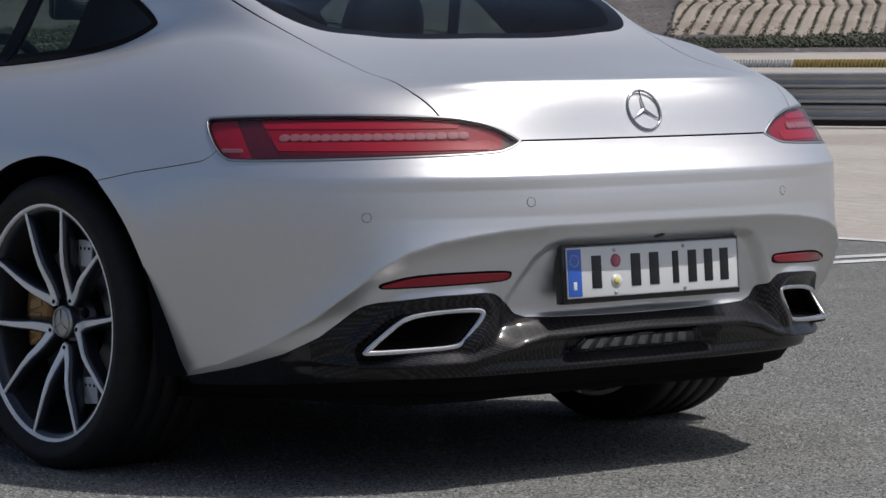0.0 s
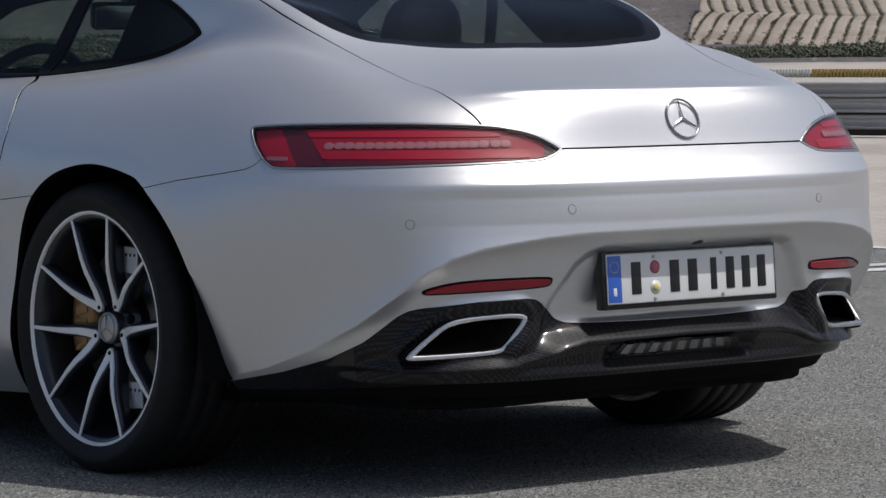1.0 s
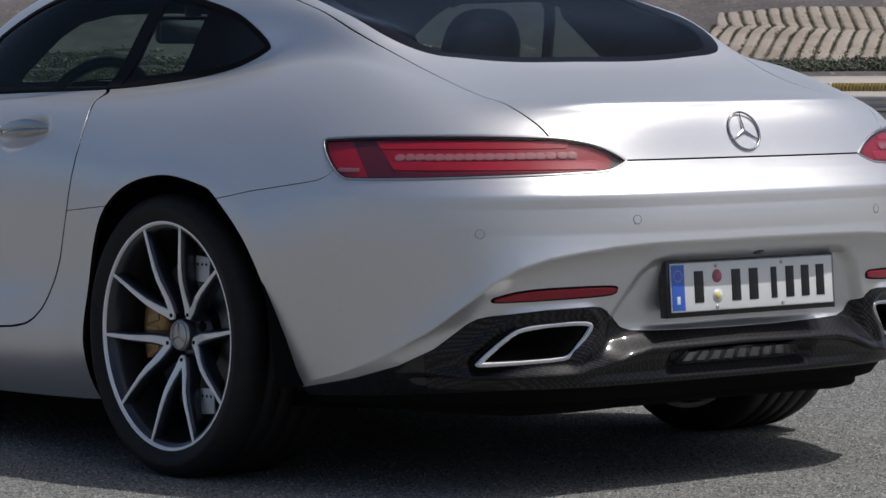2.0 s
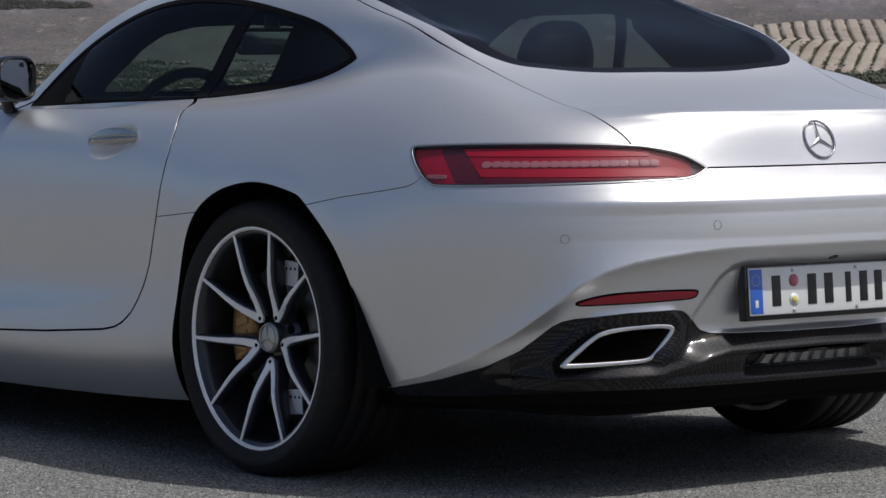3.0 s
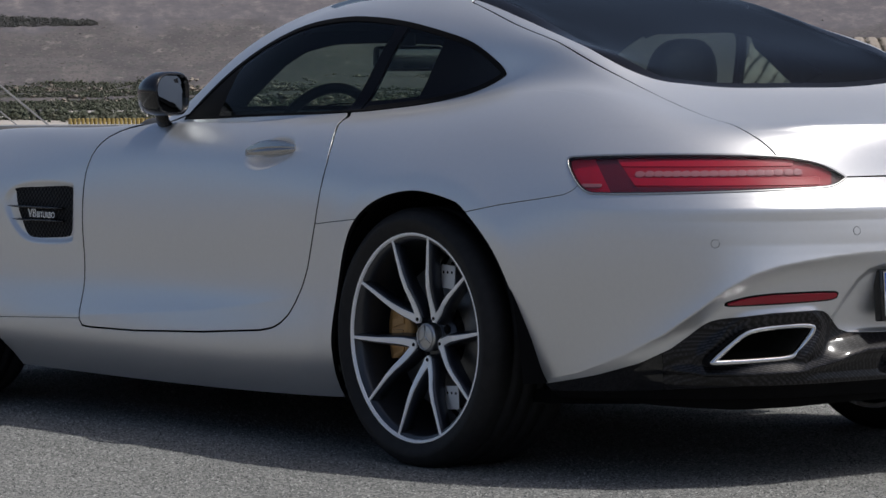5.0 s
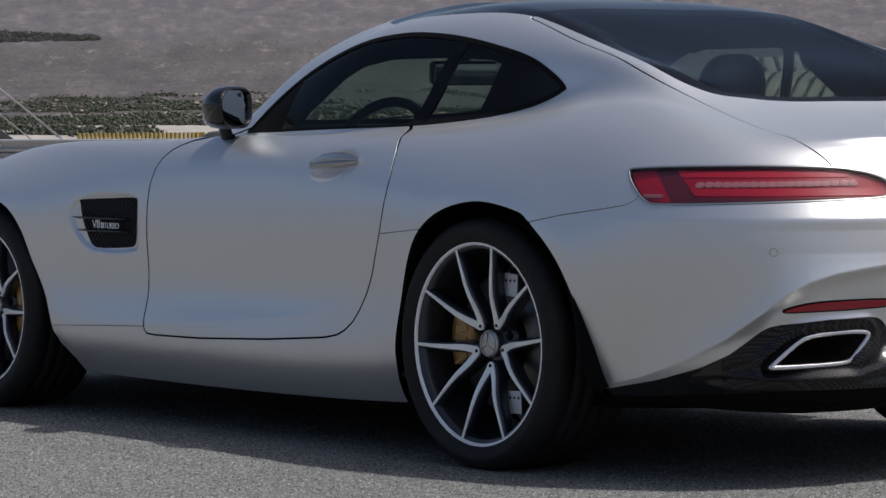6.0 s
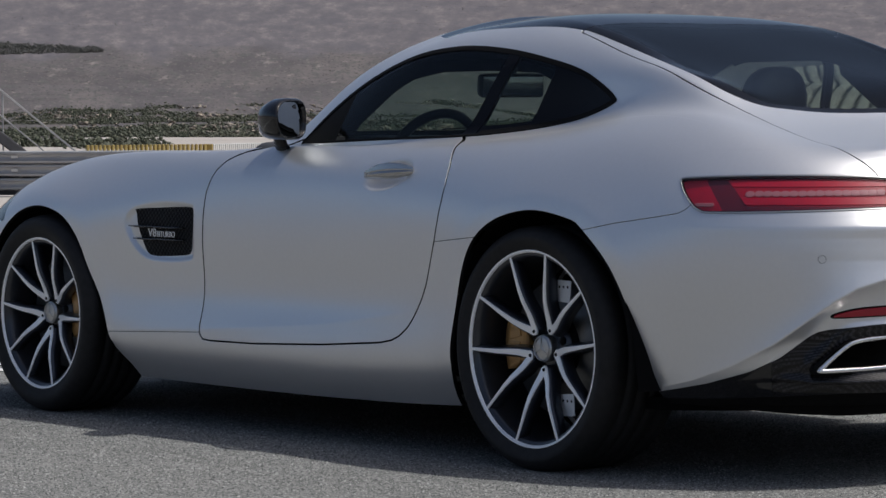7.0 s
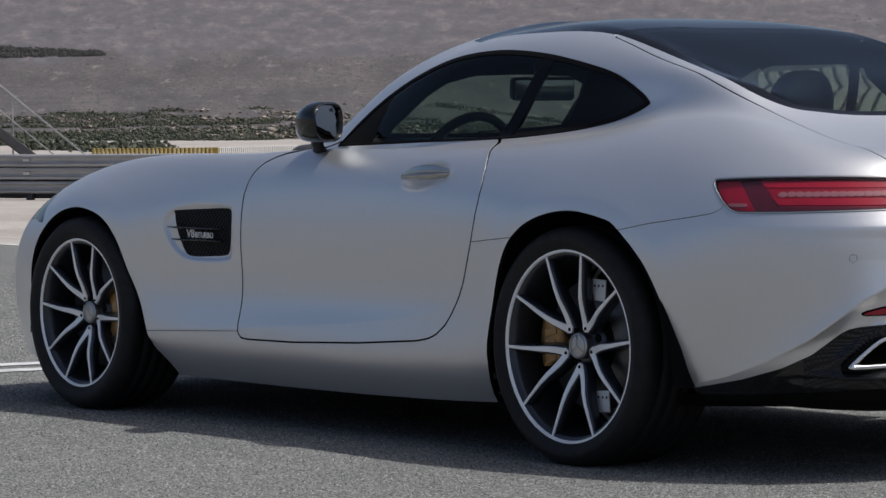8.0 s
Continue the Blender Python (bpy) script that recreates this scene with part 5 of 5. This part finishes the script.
tones.color_ramp.elements[0].color, tones.color_ramp.elements[1].color = (.060, .063, .063, 1), (.42, .42, .40, 1)
tones.color_ramp.elements.new(.6).color = (.178, .182, .176, 1)
SAND = mottled("pale_gravel", [(.43, .39, .35), (.375, .335, .295), (.465, .43, .39)], [.05, .35], bump_scale=5, bump_depth=.05)
SCRUB = mottled("scrub_hillside", [(.116, .102, .102), (.086, .077, .078), (.146, .127, .121), (.098, .095, .088), (.235, .207, .188), (.078, .072, .070), (.158, .142, .130)], [5.0, 2.0, 14.0, 8.0, 42.0, 30.0],
                bump_scale=5, bump_depth=.3, coords="UV", cover=[(.42, .62), (.45, .65), (.50, .66), (.61, .70), (.55, .64), (.58, .68)])
# slopes turn paler and patchier up the camera's view, haze put into their colours
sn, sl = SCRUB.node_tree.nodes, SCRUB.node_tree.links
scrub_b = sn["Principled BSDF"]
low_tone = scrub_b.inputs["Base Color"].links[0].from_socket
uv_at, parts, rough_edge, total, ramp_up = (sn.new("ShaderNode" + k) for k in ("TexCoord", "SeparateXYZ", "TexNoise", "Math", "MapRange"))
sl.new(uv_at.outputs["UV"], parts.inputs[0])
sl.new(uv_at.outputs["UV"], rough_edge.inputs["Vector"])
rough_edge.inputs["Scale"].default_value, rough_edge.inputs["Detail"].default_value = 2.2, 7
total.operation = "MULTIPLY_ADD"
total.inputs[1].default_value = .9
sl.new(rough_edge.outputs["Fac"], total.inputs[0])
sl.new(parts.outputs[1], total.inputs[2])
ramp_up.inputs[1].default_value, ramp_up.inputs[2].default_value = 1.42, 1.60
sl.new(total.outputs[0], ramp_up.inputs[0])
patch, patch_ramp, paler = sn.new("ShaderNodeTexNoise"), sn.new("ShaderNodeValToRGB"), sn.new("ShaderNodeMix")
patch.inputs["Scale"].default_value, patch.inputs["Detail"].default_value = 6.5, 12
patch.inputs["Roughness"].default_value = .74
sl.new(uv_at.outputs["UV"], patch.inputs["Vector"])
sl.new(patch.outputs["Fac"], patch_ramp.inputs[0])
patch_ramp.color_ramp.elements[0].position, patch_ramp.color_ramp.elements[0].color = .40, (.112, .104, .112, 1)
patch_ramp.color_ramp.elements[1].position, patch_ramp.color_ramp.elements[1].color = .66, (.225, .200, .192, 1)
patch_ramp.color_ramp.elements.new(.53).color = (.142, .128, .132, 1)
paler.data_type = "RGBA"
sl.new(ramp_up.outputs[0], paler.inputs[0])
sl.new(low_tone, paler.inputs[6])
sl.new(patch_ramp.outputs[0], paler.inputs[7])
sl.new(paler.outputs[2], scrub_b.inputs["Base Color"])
def leafy(m, share=.45):
    """Lets some light pass through thin leaves."""
    n, l = m.node_tree.nodes, m.node_tree.links
    b, thin, mix = n["Principled BSDF"], n.new("ShaderNodeBsdfTranslucent"), n.new("ShaderNodeMixShader")
    l.new(b.inputs["Base Color"].links[0].from_socket, thin.inputs[0])
    mix.inputs[0].default_value = share
    l.new(b.outputs[0], mix.inputs[1])
    l.new(thin.outputs[0], mix.inputs[2])
    l.new(mix.outputs[0], n["Material Output"].inputs[0])


EARTH = mottled("pale_furrowed_earth", [(.345, .300, .252), (.285, .242, .200)], [.12], bump_scale=1.2, bump_depth=.15)
WHITE_LINE = mottled("worn_white_line", [(.68, .68, .67), (.50, .50, .49)], [6.0], bump_scale=60, bump_depth=.002)
FURROW_LEAF = mottled("dry_furrow_scrub", [(.190, .182, .142), (.150, .152, .112)], [.3], bump_scale=3, bump_depth=.1)
# haze of distance is mixed into the next two leaf colours
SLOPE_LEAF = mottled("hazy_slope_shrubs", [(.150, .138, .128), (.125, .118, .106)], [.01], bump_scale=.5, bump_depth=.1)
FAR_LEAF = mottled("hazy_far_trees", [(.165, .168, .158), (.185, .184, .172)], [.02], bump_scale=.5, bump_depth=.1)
LEAF = mottled("dusty_scrub_leaves", [(.190, .203, .155), (.235, .240, .190), (.150, .166, .120)], [.25, 1.5], bump_scale=3, bump_depth=.1)
leafy(LEAF)
leafy(FAR_LEAF)
leafy(FURROW_LEAF)
leafy(SLOPE_LEAF)
STEEL = shader("weathered_galvanised_steel", (.38, .38, .38), .55, .3, grain=.3, grain_scale=2)
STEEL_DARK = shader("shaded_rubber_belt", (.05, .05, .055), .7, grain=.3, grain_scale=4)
YELLOW = shader("faded_yellow_paint", (.40, .30, .10), .8, grain=.4, grain_scale=6)
OFF_WHITE = shader("faded_white_paint", (.62, .61, .58), .7, grain=.15, grain_scale=6)


def land(x, y):
    """Height of the ground: level round the track, then foothills and steeper slopes far ahead."""
    r = math.hypot(x, y)
    if r < 150:
        return -.03
    v = Vector((x, y, 0))
    shift = 90 * noise.noise(v * .0016) + 35 * noise.noise(v * .005)
    h = np.interp(r + shift * min(1, (r - 150) / 300), [150, 230, 330, 420, 700, 900, 1150, 1500, 1800, 2300, 3000, 4200], [0, .2, 2.2, 2.6, 6.5, 9, 34, 40, 62, 150, 260, 330])
    k = min(1, (r - 150) / 250)
    h += k * (1.0 * noise.noise(v * .02) + .5 * noise.noise(v * .06) + r * .0022 * noise.noise(v * .008) + r * .0010 * noise.noise(v * .025))
    east = math.degrees(math.atan2(x, y))
    if 37 < east < 75 and r < 520:
        h *= 1 - .92 * float(step01((east - 37) / 3.5)) * float(step01((75 - east) / 5)) * float(step01((520 - r) / 160))
    return h


bm = bmesh.new()
rows = []
radii = [0, 8, 20, 40, 70, 110] + [150 * 1.028 ** k for k in range(120)]
spans = sorted(set(list(range(-180, 181, 10)) + [10 + .5 * k for k in range(121)]))[:-1]
for r in radii[1:]:
    rows.append([bm.verts.new((r * math.sin(radians(a)), r * math.cos(radians(a)), land(r * math.sin(radians(a)), r * math.cos(radians(a))))) for a in spans])
hub_v = bm.verts.new((0, 0, -.03))
for i in range(len(spans)):
    j = (i + 1) % len(spans)
    bm.faces.new((hub_v, rows[0][i], rows[0][j]))
    for r0, r1 in zip(rows, rows[1:]):
        bm.faces.new((r0[i], r0[j], r1[j], r1[i]))
bmesh.ops.recalc_face_normals(bm, faces=bm.faces)
# texture is laid out by bearing and elevation from the camera's standing place
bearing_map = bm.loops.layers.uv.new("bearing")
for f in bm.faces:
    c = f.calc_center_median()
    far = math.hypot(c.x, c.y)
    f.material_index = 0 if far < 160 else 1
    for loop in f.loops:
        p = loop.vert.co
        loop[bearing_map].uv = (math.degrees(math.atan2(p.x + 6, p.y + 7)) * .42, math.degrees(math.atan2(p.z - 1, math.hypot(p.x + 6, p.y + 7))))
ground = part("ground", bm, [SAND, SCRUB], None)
tagged(ground, "pale gravel plain rising to brown scrub hills", "ground", kind="structure")

bm = bmesh.new()
# asphalt cut short out of view so unseen pale gravel lightens the car's paint
edge_line = [(6.55, -26), (6.74, 3), (7.02, 17.5), (7.6, 45), (9.5, 110), (-30, 120), (-22, 40), (-22, -26)]
f = bm.faces.new([bm.verts.new((x, y, 0)) for x, y in edge_line])
ext = bmesh.ops.extrude_face_region(bm, geom=[f])["geom"]
bmesh.ops.translate(bm, vec=(0, 0, -.06), verts=[v for v in ext if isinstance(v, bmesh.types.BMVert)])
bmesh.ops.recalc_face_normals(bm, faces=bm.faces)
bmesh.ops.triangulate(bm, faces=bm.faces)
tagged(part("road", bm, ASPHALT, None, smooth=False), "coarse grey asphalt of a test track", "road", kind="structure")


def stripe(name, a, b, width, label):
    a, b = Vector(a), Vector(b)
    way = (b - a).normalized()
    side = Vector((-way.y, way.x)) * width / 2
    bm = bmesh.new()
    n = 60
    lo, hi = [], []
    for i in range(n + 1):
        c = a.lerp(b, i / n)
        k = 1 + .10 * noise.noise(Vector((i * .9, a.x, 3)))
        lo.append(bm.verts.new((c.x - side.x * k, c.y - side.y * k, .004)))
        hi.append(bm.verts.new((c.x + side.x * k, c.y + side.y * k, .004)))
    for i in range(n):
        bm.faces.new((lo[i], lo[i + 1], hi[i + 1], hi[i]))
    bmesh.ops.recalc_face_normals(bm, faces=bm.faces)
    return tagged(part(name, bm, WHITE_LINE, None, smooth=False), label, "road marking", kind="structure")


stripe("road_line_1", (-14.5, 6.46), (6.6, 3.81), .135, "worn white line painted on the asphalt")
stripe("road_line_2", (-14.7, 6.04), (6.5, 3.57), .135, "worn white line painted on the asphalt")
stripe("road_line_3", (6.44, -25), (6.68, 4), .10, "white line along the asphalt's edge")
stripe("road_line_4", (6.68, 4), (7.0, 18), .10, "white line along the asphalt's edge")

# triple guard rail
RAIL_A, RAIL_B = Vector((9.2, 46.7)), Vector((33.0, -8.7))
rail_way = (RAIL_B - RAIL_A).normalized()
rail_len = (RAIL_B - RAIL_A).length
rail_turn = math.degrees(math.atan2(rail_way.y, rail_way.x))
rail = thing("guard_rail", "weathered galvanised guard rail of stacked corrugated beams", "guard rail", at=pose(RAIL_A.x, RAIL_A.y, 0, 0, 0, rail_turn))
wave = [(0, -.5), (.030, -.42), (.034, -.30), (0, -.16), (-.010, 0), (0, .16), (.034, .30), (.030, .42), (0, .5)]
for z, high_, back in ((.495, .165, 0), (.32, .16, .015), (.14, .16, .02)):
    bm = bmesh.new()
    rows = []
    for i in range(29):
        x = rail_len * i / 28
        sag = .012 * noise.noise(Vector((x * .4, z * 9, 0)))
        rows.append([bm.verts.new((x, -d - .02 + back, z + k * high_ + sag)) for d, k in wave] + [bm.verts.new((x, -d + .004 + back, z + k * high_ + sag)) for d, k in reversed(wave)])
    for r0, r1 in zip(rows, rows[1:]):
        for j in range(len(r0)):
            bm.faces.new((r0[j], r0[(j + 1) % len(r0)], r1[(j + 1) % len(r0)], r1[j]))
    bmesh.ops.recalc_face_normals(bm, faces=bm.faces)
    part("beam", bm, STEEL, rail, "corrugated steel beam", smooth=False)
post_bm = bmesh.new()
box(post_bm, (.09, .08, .64), (0, .06, .25), None, .006)
post_me = bpy.data.meshes.new("post")
post_bm.to_mesh(post_me)
post_bm.free()
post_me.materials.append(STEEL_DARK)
bolt_me = bpy.data.meshes.new("bolt_plate")
bolt_bm = bmesh.new()
box(bolt_bm, (.10, .014, .035), (0, 0, 0), None, .004)
bolt_bm.to_mesh(bolt_me)
bolt_bm.free()
bolt_me.materials.append(OFF_WHITE)
for i in range(30):
    ob = new("post", post_me)
    ob.parent, ob.location = rail, (1 + 2.0 * i, 0, 0)
    for z in (.495, .32):
        ob = new("bolt_plate", bolt_me)
        ob.parent, ob.location = rail, (1 + 2.0 * i, -.03, z)
# dark sheet added for the shade in the gaps between the beams
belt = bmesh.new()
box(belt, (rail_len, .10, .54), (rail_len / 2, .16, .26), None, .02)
part("backing_belt", belt, STEEL_DARK, rail, "dark sheet for the shaded gaps behind the beams", smooth=False)

# far kerb of painted blocks
kerb = thing("kerb", "distant kerb of yellow and white painted blocks", "kerb", kind="structure")
kerb_line = [Vector((-6.2 + r * math.sin(radians(a)), -7 + r * math.cos(radians(a)))) for a, r in ((31.7, 97), (33.75, 97.5), (35.5, 103), (38, 105), (41, 105), (44, 102), (45.3, 100), (48.5, 97))]
blocks = {}
for mat in (YELLOW, OFF_WHITE):
    bm = bmesh.new()
    box(bm, (.075, .26, .24), (0, 0, .10), None, .025, 2)
    me = bpy.data.meshes.new("block")
    bm.to_mesh(me)
    bm.free()
    me.materials.append(mat)
    blocks[mat.name] = me
run = 0.0
for a, b in zip(kerb_line, kerb_line[1:]):
    n = int((b - a).length / .118)
    for i in range(n):
        p = a.lerp(b, i / n)
        bearing = math.degrees(math.atan2(p.x + 6.2, p.y + 7.0))
        white = 33.75 < bearing < 45.28
        if 37 < bearing < 41.8:
            continue
        ob = new("block", blocks[OFF_WHITE.name if white else YELLOW.name])
        ob.parent = kerb
        ob.matrix_basis = pose(p.x, p.y, 0, 0, 0, math.degrees(math.atan2((b - a).y, (b - a).x)) + random.uniform(-4, 4))


def clumps(name, places, label, category, mat=LEAF, tufts=26, flat_=1.0):
    """Many small bushes of fine leaf tufts in one mesh."""
    rng = np.random.default_rng(len(places))
    at = np.repeat(np.array(places, float), tufts, axis=0)
    n, size = len(at), np.repeat(np.array(places, float)[:, 3], tufts)
    spread = rng.normal(0, 1, (n, 3)) * np.array([.50, .50, .20]) + np.array([0, 0, .22])
    spread[:, 2] = np.abs(spread[:, 2]) * flat_
    centre_ = at[:, :3] + spread * size[:, None]
    tips = rng.normal(0, 1, (n, 4, 3))
    tips /= np.linalg.norm(tips, axis=2, keepdims=True)
    verts = centre_[:, None, :] + tips * (size * rng.uniform(.13, .30, n))[:, None, None] * np.array([1, 1, .8 * flat_])
    base = np.arange(n)[:, None] * 4
    faces = np.concatenate([base + np.array(f) for f in ((0, 1, 2), (0, 3, 1), (0, 2, 3), (1, 3, 2))], 1).reshape(-1, 3)
    me = bpy.data.meshes.new(name)
    me.from_pydata(verts.reshape(-1, 3).tolist(), [], faces.tolist())
    return tagged(part_of(name, me, mat, None), label, category, kind="stuff")


random.seed(11)
spots = []
while len(spots) < 6000:
    a, r = radians(random.uniform(26, 43)), 104 + 250 * random.random() ** 1.2
    x, y = r * math.sin(a), r * math.cos(a)
    if r > np.interp(math.degrees(a), [31.5, 33.2, 35.5], [104, 128, 165]) and noise.noise(Vector((x * .03, y * .03, 4))) + .7 * noise.noise(Vector((x * .11, y * .11, 9))) > .02 + .4 * (r > 260):
        spots.append((x, y, land(x, y) - .1, random.uniform(.25, .7)))
for _ in range(2200):
    a, r = radians(random.uniform(40.5, 50)), random.uniform(205, 329)
    x, y = r * math.sin(a), r * math.cos(a)
    spots.append((x, y, land(x, y) - .1, random.uniform(.4, .9) * float(np.interp(math.degrees(a), [41, 45, 49], [.7, 1.1, 2.0]))))
rocks = []
while len(rocks) < 230:
    a, r = radians(random.uniform(25.5, 43)), 125 + 250 * random.random() ** 1.4
    x, y = r * math.sin(a), r * math.cos(a)
    if noise.noise(Vector((x * .03, y * .03, 4))) + .5 * noise.noise(Vector((x * .07, y * .07, 21))) > .12:
        rocks.append((x, y, land(x, y), random.uniform(.5, 1.9)))
clumps("pale_rocks", rocks, "pale broken rocks and bare soil among the bushes", "rocks", EARTH, 14, .55)
clumps("scrub_bushes", spots, "dusty grey-green scrub bushes beyond the track", "bushes")
# a darker belt of trees far up the valley
belt_spots = []
for _ in range(1700):
    a, r = radians(random.uniform(24, 32.1)), random.uniform(1040, 1075)
    x, y = r * math.sin(a), r * math.cos(a)
    belt_spots.append((x, y, land(x, y), random.uniform(.9, 1.9)))
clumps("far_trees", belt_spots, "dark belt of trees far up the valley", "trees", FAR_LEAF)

# single shrubs and pale stones dotted over the far slopes
dots, stones = [], []
while len(dots) < 9000:
    a, r = radians(random.uniform(24, 52)), 380 + 2300 * random.random() ** 1.6
    x, y = r * math.sin(a), r * math.cos(a)
    if noise.noise(Vector((x * .004, y * .004, 2))) + .8 * noise.noise(Vector((x * .02, y * .02, 5))) > .02:
        dots.append((x, y, land(x, y) - .2, random.uniform(.35, .9) * (r / 900) ** .6))
while len(stones) < 1100:
    a, r = radians(random.uniform(24, 52)), 400 + 2000 * random.random() ** 1.5
    x, y = r * math.sin(a), r * math.cos(a)
    if noise.noise(Vector((x * .006, y * .006, 12))) > .12:
        stones.append((x, y, land(x, y) - .2, random.uniform(.5, 1.5) * (r / 800) ** .6))
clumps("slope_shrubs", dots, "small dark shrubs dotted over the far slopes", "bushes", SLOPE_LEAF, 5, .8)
clumps("slope_stones", stones, "pale stones scattered over the far slopes", "rocks", EARTH, 5, .35)

# furrowed earth bank with rows of scrub in its furrows
BANK_MID, BANK_R = 44.6, 330.0
bank_dir = Vector((math.sin(radians(BANK_MID)), math.cos(radians(BANK_MID)), 0))
bank_side = Vector((bank_dir.y, -bank_dir.x, 0))
bm = bmesh.new()
rows, furrows = [], []
cols, ups = 420, 44
for i in range(cols + 1):
    s = -10 + 52 * i / cols
    row = []
    for j in range(ups + 1):
        t = j / ups
        depth = 46 * t
        z = 0.6 + 5.6 * t ** .9 + 1.2 * noise.noise(Vector((s * .05, t * 2, 7)))
        tier = .9 if abs(t - .62) < .02 else 0
        phase = s - 3.3 * min(t, .62) + 2.6 * max(0, t - .62) + .22 * noise.noise(Vector((s * .15, t * 3, 1)))
        z = (z - .3) * float(step01((s + 10) / 1.2)) + .3
        ridge = min(1, 1.5 * abs(math.sin(math.pi * phase / 1.5)))
        z += .34 * ridge * min(1, 6 * t) - tier
        p = bank_dir * (BANK_R + depth) + bank_side * s
        row.append(bm.verts.new((p.x, p.y, z)))
        if ridge < .36 and random.random() < .9 and abs(t - .62) > .03:
            furrows.append((p.x, p.y, z, random.uniform(.25, .5)))
    rows.append(row)
for r0, r1 in zip(rows, rows[1:]):
    for j in range(ups):
        bm.faces.new((r0[j], r0[j + 1], r1[j + 1], r1[j]))
bmesh.ops.recalc_face_normals(bm, faces=bm.faces)
tagged(part("earth_bank", bm, EARTH, None), "pale earth bank planted in slanting furrows", "earth bank", kind="structure")
clumps("furrow_scrub", furrows, "dark low scrub growing in the furrows", "bushes", FURROW_LEAF)

# steel brace and stay beyond the rail
def strut(name, a, b, w, mat, parent, label=""):
    a, b = Vector(a), Vector(b)
    bm = bmesh.new()
    box(bm, (w, w, (b - a).length), (0, 0, 0), None, w * .15)
    return part(name, bm, mat, parent, label, smooth=False, place=Matrix.Translation((a + b) / 2) @ (b - a).to_track_quat("Z", "Y").to_matrix().to_4x4())


brace = thing("fence_brace", "dark sloping steel brace with a wire stay", "fence")
strut("brace_bar", (20.4, 41.3, 1.58), (22.1, 40.35, .05), .17, STEEL_DARK, brace, "dark steel bar")
strut("stay", (20.6, 41.2, 2.23), (22.9, 39.86, .0), .03, STEEL, brace, "thin grey stay")
strut("stay", (20.6, 41.22, 1.83), (22.45, 40.1, .0), .022, STEEL, brace, "thin grey stay")
strut("brace_post", (21.43, 40.74, 0), (21.43, 40.74, 1.46), .022, STEEL, brace, "thin grey post")

# stones that stand proud in the worn asphalt
rng = np.random.default_rng(5)
count = 300000
u, w = rng.random(count), rng.random(count)
# a strip of road laid along the camera's view past the parked car
along = -2.6 + 17 * u ** 1.5
mid = np.array([-1.2, -.5])[None, :] + np.array([.60, .80])[None, :] * along[:, None]
flat = mid + np.array([.80, -.60])[None, :] * ((w - .5) * (4.0 + .16 * np.maximum(along, 0)))[:, None]
flat = flat[flat[:, 0] < 6.55 + .02 * flat[:, 1]]
count = len(flat)
turn_a = rng.random(count) * 6.283
size = rng.uniform(.0020, .0047, count) * (1 + .04 * np.maximum(flat[:, 1], 0))
tall = size * rng.uniform(.40, .88, count)
corners = np.empty((count, 5, 3))
for k in range(4):
    a = turn_a + k * 1.5708 + rng.uniform(-.3, .3, count)
    grow = size * rng.uniform(.7, 1.25, count)
    corners[:, k, 0], corners[:, k, 1], corners[:, k, 2] = flat[:, 0] + grow * np.cos(a), flat[:, 1] + grow * np.sin(a), -.0005
corners[:, 4, 0] = flat[:, 0] + size * rng.uniform(-.4, .4, count)
corners[:, 4, 1] = flat[:, 1] + size * rng.uniform(-.4, .4, count)
corners[:, 4, 2] = tall
index = np.arange(count)[:, None] * 5
tri_ids = np.concatenate([index + np.array([k, (k + 1) % 4, 4]) for k in range(4)], 1).reshape(-1)
me = bpy.data.meshes.new("road_stones")
me.vertices.add(count * 5)
me.vertices.foreach_set("co", corners.reshape(-1))
me.loops.add(len(tri_ids))
me.loops.foreach_set("vertex_index", tri_ids)
me.polygons.add(len(tri_ids) // 3)
me.polygons.foreach_set("loop_start", np.arange(0, len(tri_ids), 3))
me.update(calc_edges=True)
tagged(part_of("road_stones", me, STONE, None, smooth=False), "grey chippings standing proud in the asphalt", "road stones", kind="stuff")
